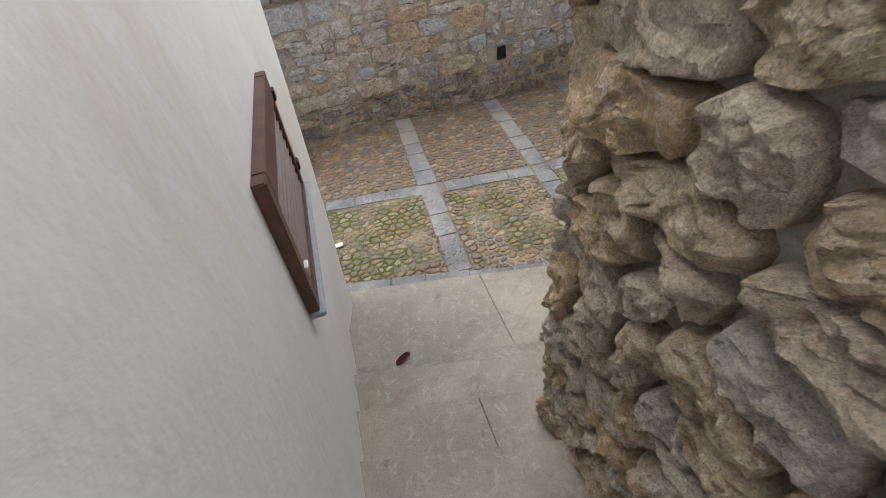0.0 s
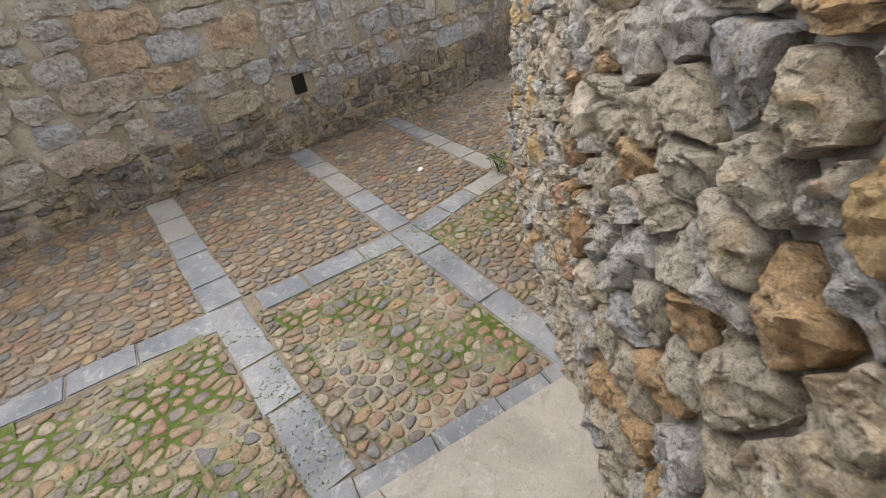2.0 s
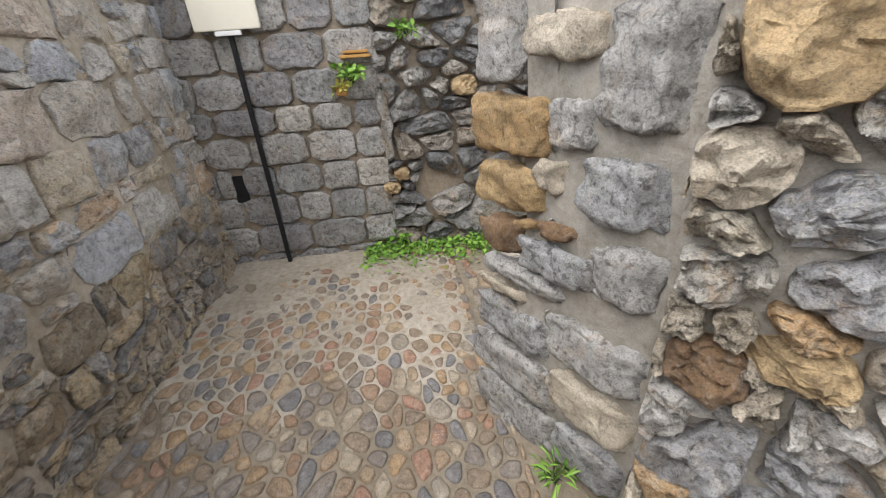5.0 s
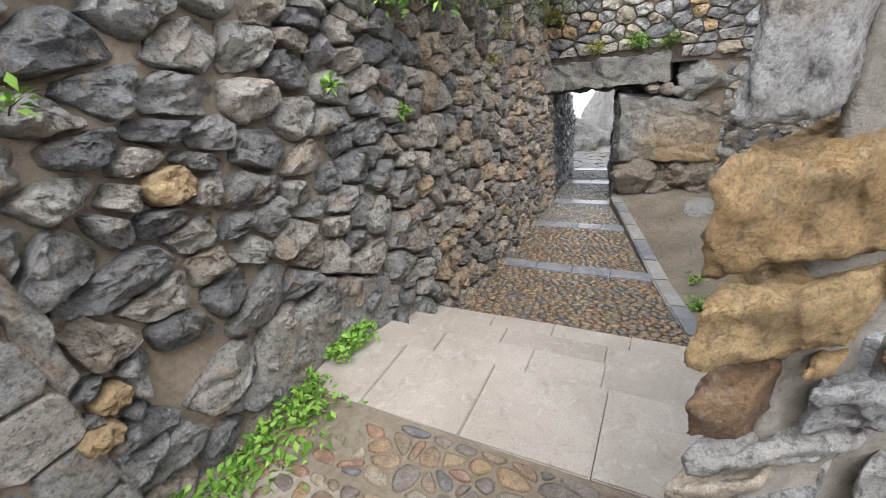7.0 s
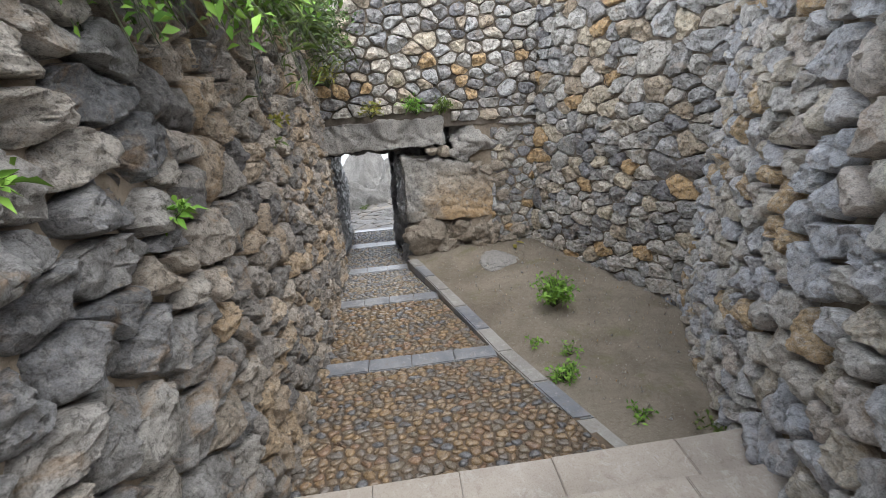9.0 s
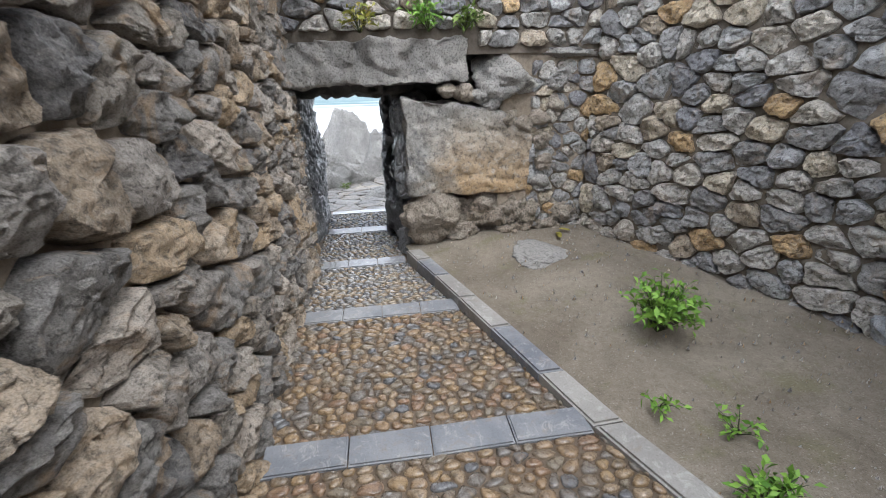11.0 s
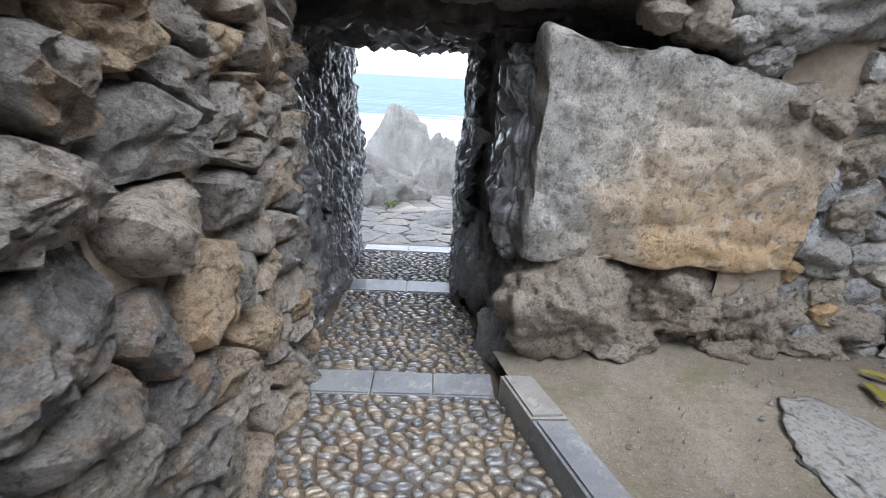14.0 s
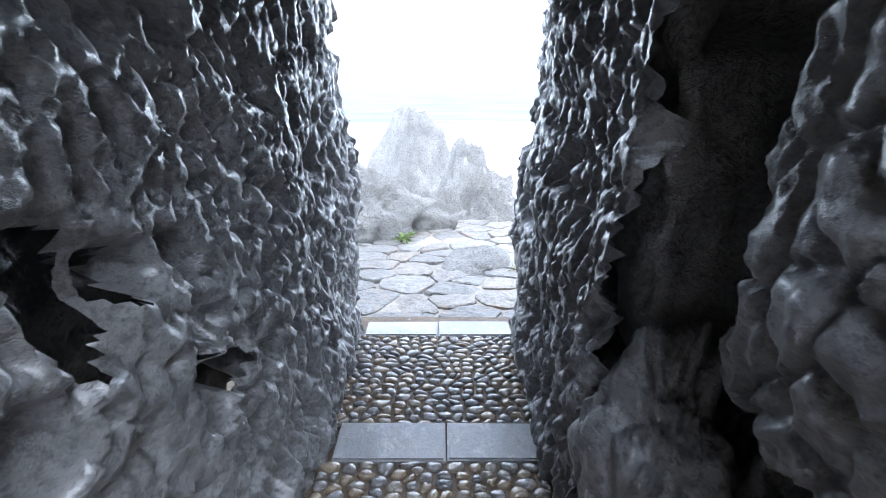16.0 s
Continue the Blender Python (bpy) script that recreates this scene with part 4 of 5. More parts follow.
# far wall of the street, flush pointed masonry under a coping
w_far = wall("wall_street", [(-2.3, -0.85), (6.2, -0.9), (6.2, -1.5), (-2.3, -1.5)], -0.6, 1.66, M_MORT_FAR)
to, length = face_of(w_far, (-1.75, -0.83), (6.2, -0.86), -0.3, 1.66, M_MORT_FAR, 4.0)
hole_u = 1.16 + 1.75
for u0, u1, w, h in ((0.0, 3.1, 0.21, 0.125), (3.1, 5.9, 0.26, 0.165), (5.9, 7.9, 0.3, 0.18)):
    for v0, v1, k in ((-0.1, 0.5, 0.8), (0.5, 1.64, 1.12)):
        hole = (hole_u, 0.6, 0.05, 0.07) if u0 <= hole_u < u1 else None
        polys = courses(u0, u1, v0, v1, w * k, h * k, rnd, hole=hole)
        lay(w_far, "stone", polys, to, M_FARLOW if v0 < 0 else M_FAR, rnd, near=(1.0, -0.8, 0.6), most=50, group_name="stones", joint=0.011, proud=0.03, sink=0.03, flat=0.72, tilt=1.2, crag=1.0, fine=0.012)
# no real hole: a black box gives the shade inside the opening
part("drain_hole", box(1.105, 1.215, -0.9, -0.815, 0.53, 0.68, 0.004), M_IRON_SHADE, w_far, "drain opening, its dark inside a black box")
for i in range(6):
    x = -1.7 + i * 1.32
    part("coping_stone", crag_block(x, x + 1.3, -1.4, -0.76, 1.66, 1.79, 0.07, 0.012, 3, i * 3.0, 0.03), M_BANDPALE, w_far)

# end wall: squared grey blocks in courses
w_end = wall("wall_end", [(-1.73, 0.25), (-2.4, 0.25), (-2.4, -1.5), (-1.73, -1.5)], -0.6, 1.85, M_MORT_DARK)
to, length = face_of(w_end, (-1.70, 0.28), (-1.71, -0.88), -0.25, 1.85, M_MORT_DARK, 7.0)
v = -0.2
while v < 1.75:
    h = rnd.uniform(0.15, 0.21)
    u = -rnd.uniform(0, 0.2)
    while u < length:
        w = rnd.uniform(0.2, 0.36)
        a, b = max(0, u), min(length, u + w)
        slot = abs(v + h / 2 - 0.47) < 0.1 and a < 0.94 < b
        if b - a > 0.06 and not slot:
            lay(w_end, "block", [down(a, b, v, v + h)], to, M_BLOCK, rnd, joint=0.009, proud=0.035, sink=0.03, flat=0.85, tilt=0.4, crag=0.5)
        elif slot:
            for c, d in ((a, 0.91), (0.97, b)):
                if d - c > 0.04:
                    lay(w_end, "block", [down(c, d, v, v + h)], to, M_BLOCK, rnd, joint=0.006, proud=0.035, sink=0.03, flat=0.85, tilt=0.4, crag=0.5)
        u += w
    v += h
# the slot's inner shade is a black box on the wall face
part("slot", box(-1.72, -1.69, -0.70, -0.62, 0.38, 0.55), M_IRON_SHADE, w_end, "drain slot, its dark inside a black box")

part("tile", box(-1.72, -1.625, 0.08, 0.25, 1.165, 1.182, 0.003), M_TILE, w_end, "broken orange roof tile bedded in the joint")
part("tile", box(-1.72, -1.63, 0.1, 0.24, 1.188, 1.203, 0.003), M_TILE, w_end, "broken orange roof tile bedded in the joint")
part("tile", box(-1.71, -1.64, 0.03, 0.09, 0.97, 1.02, 0.006), M_TILE, w_end, "broken orange brick bedded in the joint")

# left wall of the passage: proud dark rubble
w_left = wall("wall_left", [(-1.76, 0.25), (-2.02, 6.4), (-3.6, 6.4), (-3.6, 0.25)], -2.3, [1.9, 1.72, 1.72, 1.9], M_MORT_DARK)
to, length = face_of(w_left, LEFT1, LEFT0, -1.5, 1.74, M_MORT_DARK, 9.0, 0.03)
L0, L1 = 4.1, length
sp = [(length - 0.53, 0.97, 0.085, 0.06), (length - 0.1, 0.47, 0.055, 0.042), (length - 0.03, 0.385, 0.06, 0.04)]
polys = cells(down(0, L0, -1.5, 1.72), 0.2, 0.14, rnd, jitter=0.4, drop=0.16)
lay(w_left, "stone", polys, to, M_LEFT, rnd, near=(-1.8, 4.2, 0.0), most=300, group_name="stones", joint=0.014, proud=0.095, sink=0.04, flat=0.7, tilt=0.9, crag=0.55, fine=0.018)
polys = cells(down(L0, L1, -0.8, 1.78), 0.2, 0.125, rnd, jitter=0.4, drop=0.16, specials=sp)
lay(w_left, "stone", polys, to, M_LEFTGREY, rnd, near=(-1.8, 1.2, 0.6), most=220, group_name="stones", joint=0.015, proud=0.09, sink=0.04, flat=0.7, tilt=0.9, crag=0.55, fine=0.02)
for u, v, ru, rv in sp:
    m = lump(oval(u, v, ru, rv, rnd)[::-1], to, rnd, 0.004, 0.1, crag=0.3, fine=0.01)
    thing("stone", mesh_of("stone", *m, False), M_OCHRE, "smooth ochre stone", parent=w_left)
top = prism([(-1.66, 1.9), (-1.9, 6.35), (-3.6, 6.35), (-3.6, 1.9)], 1.7, 1.76)
part("terrace_soil", top, M_EARTH, w_left, "soil along the top of the wall")

# wedge wall between the street and the passage
w_wedge = wall("wall_wedge", [(0.3, 0.9), (-0.06, 0.74), (1.55, 4.0), (1.7, 4.6), (2.5, 5.6), (2.63, 5.6), (2.63, 3.44), (2.16, 2.95)][::-1], -2.3, [2.95, 2.95, 2.95, 2.95, 2.95, 2.0, 1.75, 1.75], M_MORT)
turns = [(2.67, 5.4), STREET_END, (2.2, 2.94), C1]
tops = [2.95, 2.95, 2.95, 1.75]
near_pts = [(2.6, 4.0, 2.3), (2.4, 3.2, 1.5), (0.9, 1.5, 0.8)]
orange = [(2.11, 0.925, 0.115, 0.112), (1.84, 0.715, 0.105, 0.09), (2.7, 1.24, 0.09, 0.1), (2.75, 1.04, 0.07, 0.065), (2.72, 0.63, 0.07, 0.065), (2.59, 0.7, 0.075, 0.04), (2.35, 1.33, 0.07, 0.09),
          (1.33, 0.77, 0.07, 0.035), (1.04, 0.8, 0.075, 0.1), (1.22, 1.04, 0.06, 0.05), (1.25, 1.22, 0.115, 0.1), (0.9, 0.68, 0.06, 0.075), (1.03, 0.6, 0.055, 0.04), (1.71, 1.23, 0.13, 0.085), (1.65, 0.57, 0.1, 0.08), (0.12, 1.56, 0.07, 0.075)]
kinds = [M_OCHRE, M_OCHRE, M_OCHRE, M_CREAM, M_BROWN, M_OCHRE, M_OCHRE, M_SALMON, M_RUST, M_BROWN, M_CREAM, M_CREAM, M_SALMON, M_CREAM, M_CREAM, M_OCHRE]
for i in range(3):
    p0, p1 = turns[i], turns[i + 1]
    to, length = face_of(w_wedge, p0, p1, -0.2, 1.75 if i == 2 else 2.9, M_MORT, 13.0 + i, 0.025)
    sp = orange if i == 2 else ()
    lap = 0.05 if i < 2 else 0.0
    ends = [(-0.05, 0.0 if i else 0.3), (length + lap, 0.0 if i else 0.3), (length + lap, tops[i + 1]), (-0.05, tops[i])][::-1]
    size = ((0.22, 0.135), (0.19, 0.125), (0.18, 0.13))[i]
    polys = cells(ends, *size, rnd, jitter=0.38, drop=0.12, specials=sp)
    lay(w_wedge, "stone", polys, to, M_STREET if i == 2 else M_WARM, rnd, near=near_pts[i], most=(150, 100, 300)[i], group_name="stones", joint=0.013, proud=(0.085, 0.07, 0.065)[i], sink=0.05, flat=0.8, tilt=(0.5, 0.5, 0.8)[i], crag=(0.7, 0.7, 0.85)[i], fine=(0.016, 0.014, 0.013)[i])
    for (u, v, ru, rv), m in zip(sp, kinds):
        q = lump(oval(u, v, ru * 1.14, rv * 1.14, rnd, rnd.choice((2.2, 2.8, 3.6)), rnd.choice((8, 9, 11)), 0.11)[::-1], to, rnd, 0.003, 0.08, flat=0.8, tilt=0.7, crag=0.5, fine=0.012)
        thing("stone", mesh_of("stone", *q, False), m, "rounded warm-coloured stone", parent=w_wedge)

# its end, with ochre corner blocks in wide grey mortar
way = (Vector(C2) - Vector(C1)).normalized()
length = (Vector(C2) - Vector(C1)).length
inner = (Vector(BACK_NEAR) - Vector(C2)).normalized()
face_of(w_wedge, tuple(Vector(C1) + inner * 0.03), tuple(Vector(C2) - way * 0.11 + inner * 0.03), -0.2, 1.74, M_MORT, 17.0, 0.012, step=0.05)
inner = (Vector(BACK_NEAR) - Vector(C2)).normalized()


def quoin(u0, u1, v0, v1, material, label, seed, depth=0.14, worn=0.032):
    """A corner or face block: its face on the wall's end, its side along the passage."""
    bm = crag_block(u0, u1, -0.05, depth, v0, v1, 0.011, 0.018, 13.0, seed, worn, 0.014, 6.0, 0.03)
    for v in bm.verts:
        q = Vector(C1) + way * v.co.x + inner * v.co.y
        v.co = (q.x, q.y, v.co.z)
    part("stone", bm, material, w_wedge, label)


L = length + 0.03
for k, (u0, u1, v0, v1, m, lab) in enumerate((
        (L - 0.11, L, 1.13, 1.36, M_SLATE, "grey corner block"), (L - 0.23, L, 0.96, 1.11, M_OCHRE, "ochre sandstone corner block"), (L - 0.23, L + 0.01, 0.8, 0.935, M_OCHRE, "ochre sandstone corner block"),
        (L - 0.12, L, 0.65, 0.765, M_BROWN, "brown ironstone"), (L - 0.3, L, 0.565, 0.63, M_SLATE, "grey corner stone"), (L - 0.16, L + 0.02, 0.5, 0.55, M_CREAM, "thin pale stone"),
        (L - 0.26, L + 0.02, 0.33, 0.48, M_SLATE, "grey corner stone"), (L - 0.3, L + 0.04, 0.14, 0.31, M_SLATE, "grey corner stone"), (L - 0.3, L + 0.04, -0.1, 0.12, M_SLATE, "grey corner stone"),
        (L - 0.4, L - 0.17, 0.64, 0.75, M_SLATE, "grey white stone"), (L - 0.21, L - 0.15, 0.765, 0.79, M_OCHRE, "small ochre stone"), (L - 0.34, L - 0.25, 0.76, 0.83, M_BROWN, "brown stone"), (L - 0.29, L - 0.25, 0.88, 0.98, M_CREAM, "thin ochre stone"),
        (L - 0.36, L - 0.27, 1.0, 1.12, M_SLATE, "grey stone"), (L - 0.36, L - 0.2, 1.2, 1.3, M_CREAM, "pale stone"), (L - 0.52, L - 0.38, 0.86, 1.02, M_SLATE, "grey stone"), (L - 0.55, L - 0.42, 0.66, 0.82, M_SLATE, "grey stone"),
        (L - 0.55, L - 0.3, 0.4, 0.56, M_SLATE, "grey stone"), (L - 0.55, L - 0.32, 0.2, 0.37, M_CREAM, "pale stone"), (L - 0.55, L - 0.34, 0.0, 0.17, M_SLATE, "grey stone"), (L - 0.54, L - 0.4, 1.06, 1.3, M_SLATE, "grey stone"), (L - 0.55, L - 0.02, 1.42, 1.7, M_SLATE, "large grey stone"))):
    quoin(u0, u1, v0, v1, m, lab, k * 5.3 + 1, 0.17 + 0.11 * ((k * 37) % 10) / 10 if u1 > L - 0.01 else 0.06)

core = crag_block(L - 0.5, L - 0.085, 0.02, 0.3, -0.2, 1.74, 0.03, 0.015, 5.0, 3.0, 0.05)
for v in core.verts:
    q = Vector(C1) + way * v.co.x + inner * v.co.y
    v.co = (q.x, q.y, v.co.z)
part("corner_mortar", core, M_MORT, w_wedge)
# passage side of the wedge wall
flat_to, length = on_wall(C2, BACK_NEAR)


def to(u, v, d):
    """The passage face, drawn in a little towards its corner."""
    return flat_to(u, v, d - 0.1 * max(0.0, 1 - u / 0.9))


v, f = rough_grid(to, 0.17, length, -1.3, 1.74, 0.1, 0.025, 2.5, 19.0)
thing("mortar", mesh_of("mortar", v, [q[::-1] for q in f]), M_MORT_SHADE, parent=w_wedge)
polys = cells([(0.16, -1.25), (length, -1.25), (length, 2.0), (0.16, 1.75)][::-1], 0.19, 0.14, rnd, jitter=0.38, drop=0.12)
lay(w_wedge, "stone", polys, to, M_PALE, rnd, near=(0.4, 1.9, 0.3), most=300, group_name="stones", joint=0.019, proud=0.09, sink=0.05, flat=0.75, tilt=0.7, crag=0.5, fine=0.012)
# back wall of the passage
w_back = wall("wall_back", [(1.59, 4.0), (0.83, 6.33), (2.4, 6.4), (2.4, 4.2)][::-1], -2.3, 2.1, M_MORT_DARK)
to, length = face_of(w_back, BACK_NEAR, BACK_FAR, -1.3, 2.1, M_MORT_SHADE, 23.0, 0.025)
polys = cells(down(0, length, -1.25, 2.1), 0.2, 0.14, rnd, jitter=0.36, drop=0.17)
lay(w_back, "stone", polys, to, M_RUBBLE, rnd, near=(1.1, 5.2, 0.0), most=300, group_name="stones", joint=0.013, proud=0.075, sink=0.05, flat=0.75, tilt=0.9, crag=0.7, fine=0.014)

# gate wall
w_gate = wall("wall_gate", [(-3.4, 6.37), (2.4, 6.37), (2.4, 8.2), (-3.4, 8.2)], 0.55, 2.1, M_MORT_DARK)
part("mortar_body", prism([(0.3, 6.36), (2.4, 6.36), (2.4, 8.2), (0.3, 8.2)], -2.3, 0.549), M_MORT_DARK, w_gate)
to, length = face_of(w_gate, (0.78, 6.33), (-2.1, 6.33), 0.55, 2.1, M_MORT_SHADE, 29.0, 0.02)
polys = cells(down(0, length, 0.74, 2.1), 0.18, 0.13, rnd, jitter=0.36, drop=0.1) + cells(down(0, 1.1, 0.6, 0.74), 0.16, 0.12, rnd, jitter=0.36, drop=0.1)
lay(w_gate, "stone", polys, to, M_RUBBLE, rnd, near=(0.0, 6.3, 1.0), most=200, group_name="stones", joint=0.013, proud=0.075, sink=0.05, flat=0.75, tilt=0.9, crag=0.8)
to, length = face_of(w_gate, (0.78, 6.34), (-0.1, 6.34), -1.3, 0.6, M_MORT_DARK, 31.0, 0.03)
polys = cells(down(0, 0.6, -1.2, 0.5), 0.15, 0.12, rnd, jitter=0.38, drop=0.1)
lay(w_gate, "stone", polys, to, M_RUBBLE, rnd, most=120, joint=0.012, proud=0.045, sink=0.05, flat=0.8, tilt=0.8, crag=0.7)


def gate_block(name, label, material, *args, **kw):
    return part(name, crag_block(*args, **kw), material, w_gate, label)


gate_block("lintel", "long rough grey lintel stone", M_LINTEL, -2.1, -0.40, 6.24, 6.8, 0.315, 0.7, step=0.022, amount=0.045, scale=3.2, seed=2.0, soften=0.03, ridged=0.03, chips=3.0, chip_depth=0.16)
ashlar = gate_block("ashlar_block", "large tooled stone with an ochre stain", M_ASHLAR, -1.0, 0.22, 6.29, 6.6, -0.7, 0.3, step=0.018, amount=0.03, scale=3.4, seed=5.0, soften=0.03, ridged=0.018, chips=3.0, chip_depth=0.07)
for v in ashlar.data.vertices:
    top = float(np.interp(v.co.x, (-1.0, -0.55, -0.25, 0.04, 0.2), (0.22, 0.17, 0.13, 0.03, -0.1)))
    v.co.z = -0.7 + (v.co.z + 0.7) * (top + 0.7)


def gate_boulder(name, label, material, *args, **kw):
    bm = boulder(*args, **kw)
    return part(name, bm, material, w_gate, label)


pack = random.Random(5)
for x, z, s in ((-0.45, 0.24, 0.1), (-0.3, 0.2, 0.09), (-0.6, 0.27, 0.07), (-0.18, 0.14, 0.09), (-0.02, 0.02, 0.08), (0.12, -0.04, 0.09), (0.28, 0.0, 0.1), (0.3, -0.2, 0.1), (0.33, -0.4, 0.1), (0.31, -0.6, 0.09), (0.42, 0.12, 0.09)):
    gate_boulder("packing_stone", "small broken stone packed beside the big block", pack.choice([M_UNDER, M_LINTEL, M_UNDER]), x, 6.34, z, s * 1.2, 0.11, s, detail=4, amount=0.3, scale=1.4, seed=x * 31 + z * 7 + 20)
gate_boulder("boulder_block", "rounded grey boulder set beside the lintel", M_LINTEL, -0.06, 6.46, 0.34, 0.36, 0.3, 0.27, seed=9.4, amount=0.24, scale=1.3)
gate_boulder("boulder_block", "squarish grey stone beside the boulder", M_LINTEL, 0.42, 6.45, 0.36, 0.2, 0.22, 0.17, seed=12.4, amount=0.24, scale=1.3)
gate_boulder("ledge_stone", "thin flat ledge stone", M_LINTEL, 0.52, 6.42, 0.55, 0.3, 0.24, 0.08, seed=14.4, amount=0.2, scale=1.3)
gate_block("footing_rock", "broken tan rock under the big block", M_UNDER, -0.95, 0.85, 6.36, 6.75, -1.6, -0.72, step=0.022, amount=0.05, scale=4, seed=15.0, soften=0.05, ridged=0.05, chips=7.0, chip_depth=0.3)
for x, y, z, rx, ry, rz in ((-0.72, 6.42, -0.95, 0.34, 0.3, 0.3), (-0.2, 6.44, -0.9, 0.32, 0.24, 0.24), (0.22, 6.45, -0.95, 0.27, 0.22, 0.26), (0.6, 6.45, -0.93, 0.26, 0.22, 0.25), (0.02, 6.42, -0.9, 0.2, 0.22, 0.24), (0.42, 6.4, -1.08, 0.2, 0.2, 0.16), (-0.45, 6.42, -1.12, 0.25, 0.22, 0.14), (0.05, 6.4, -1.12, 0.22, 0.2, 0.12)):
    gate_boulder("footing_rock", "broken tan rock under the big block", M_UNDER, x, y, z, rx, ry, rz, seed=x * 17 + 60, amount=0.34, scale=1.6, planes=22)
# backing seen through the pits, its colour darkened to read as their shade
gate_block("jamb_rock", "fluted wet rock lining the gate tunnel", M_SHADEROCK, -3.0, -2.66, 6.36, 8.3, -1.7, 0.5, step=0.03, amount=0.04, scale=2.2, seed=21.0, soften=0.06, flutes=0.03)
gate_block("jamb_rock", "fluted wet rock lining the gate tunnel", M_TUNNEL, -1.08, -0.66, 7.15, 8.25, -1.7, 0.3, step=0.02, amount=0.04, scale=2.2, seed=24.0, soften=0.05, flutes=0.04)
# back of the recess: the blackness of the void is put into the colour
gate_block("jamb_rock", "rock closing the side recess, coloured dark for its shade", M_SHADEROCK, -0.75, 0.4, 7.9, 8.25, -1.8, 0.4, step=0.05, amount=0.05, scale=2.2, seed=25.0, soften=0.05)


# the shaded gap at the mouth, given as a darkened rock colour
gate_block("jamb_rock", "rock behind the tunnel mouth, coloured dark for its shade", M_SHADEROCK, -2.8, -2.13, 6.4, 6.52, -1.7, 0.5, step=0.03, amount=0.04, scale=3.0, seed=28.0, soften=0.04, ridged=0.04)


# two blocks added to stop daylight reaching the space behind the pits
gate_block("jamb_rock", "added rock that keeps daylight from behind the tunnel wall", M_ROCK, -2.8, -2.16, 8.1, 8.3, -1.7, 0.5, step=0.03, amount=0.04, scale=3.0, seed=38.0, soften=0.04, ridged=0.04)
gate_block("jamb_rock", "added rock above the tunnel wall that keeps light out, coloured dark", M_SHADEROCK, -2.8, -2.12, 6.42, 8.2, 0.3, 0.5, step=0.04, amount=0.03, scale=3.0, seed=39.0, soften=0.04)


def scallops(seed, hollows=()):
    """Wet rock dissolved into narrow upright hollows, with a few deep pits."""
    def depth(y, z):
        e = noise.noise((seed, y * 4, z * 4)) * 0.035
        f1 = noise.voronoi((seed, (y + e) * 21, (z - e) * 10.5))[0][0]
        g1 = noise.voronoi((seed + 7, (y - e) * 44, (z + e) * 26))[0][0]
        p1 = noise.voronoi((seed + 3, y * 4.2, z * 3.4))[0][0]
        h1 = noise.voronoi((seed + 11, (y + e) * 85, (z - e) * 55))[0][0]
        k = 1.25 + 0.5 * noise.noise((seed, y * 3, z * 2.4))
        big = sum(min(0.2, max(0.0, 1.35 - math.hypot((y + e * 0.7 - a) / w, (z - b + e * 0.5) / h)) * 0.14) for a, b, w, h in hollows)
        return 0.03 - big - k * (max(0.0, 0.56 - f1) * 0.11 + max(0.0, 0.52 - g1) * 0.045 + max(0.0, 0.5 - h1) * 0.014) - min(0.14, max(0.0, 0.3 - p1) * 0.9)
    return depth


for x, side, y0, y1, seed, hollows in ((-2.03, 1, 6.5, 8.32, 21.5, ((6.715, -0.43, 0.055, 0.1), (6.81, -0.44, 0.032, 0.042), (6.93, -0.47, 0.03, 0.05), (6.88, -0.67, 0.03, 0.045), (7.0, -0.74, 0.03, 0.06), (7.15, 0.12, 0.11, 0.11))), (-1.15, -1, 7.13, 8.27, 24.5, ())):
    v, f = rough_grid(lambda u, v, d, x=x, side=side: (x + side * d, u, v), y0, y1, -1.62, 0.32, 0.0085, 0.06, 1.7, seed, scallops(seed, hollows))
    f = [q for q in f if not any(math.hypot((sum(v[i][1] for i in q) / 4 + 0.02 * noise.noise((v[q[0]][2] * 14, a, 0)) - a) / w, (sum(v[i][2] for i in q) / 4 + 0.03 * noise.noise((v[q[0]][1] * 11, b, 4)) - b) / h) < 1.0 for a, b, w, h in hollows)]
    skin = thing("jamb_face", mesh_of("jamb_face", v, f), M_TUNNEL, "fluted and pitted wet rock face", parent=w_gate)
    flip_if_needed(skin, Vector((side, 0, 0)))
gate_block("tunnel_ceiling", "rock roof of the gate tunnel, coloured dark", M_SHADEROCK, -2.5, 0.4, 6.7, 8.3, 0.17, 0.7, step=0.03, amount=0.06, scale=3.0, seed=27.0, soften=0.08, ridged=0.1, chips=4.0, chip_depth=0.2)
for x, y, z, rx, ry, rz in ((-1.02, 7.06, -1.08, 0.19, 0.2, 0.46), (-0.84, 6.84, -1.2, 0.24, 0.2, 0.46), (-0.93, 6.58, -1.3, 0.2, 0.22, 0.3), (-0.6, 7.1, -1.1, 0.2, 0.25, 0.5)):
    gate_boulder("fallen_rock", "jagged wet rock on the tunnel floor", M_TUNNEL, x, y, z, rx, ry, rz, seed=x * 13 + y * 3 + 20, amount=0.34, scale=1.7, planes=24)
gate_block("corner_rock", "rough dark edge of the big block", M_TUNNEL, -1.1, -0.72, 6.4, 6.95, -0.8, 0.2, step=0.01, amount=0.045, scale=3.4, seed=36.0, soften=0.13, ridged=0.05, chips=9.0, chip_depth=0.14)
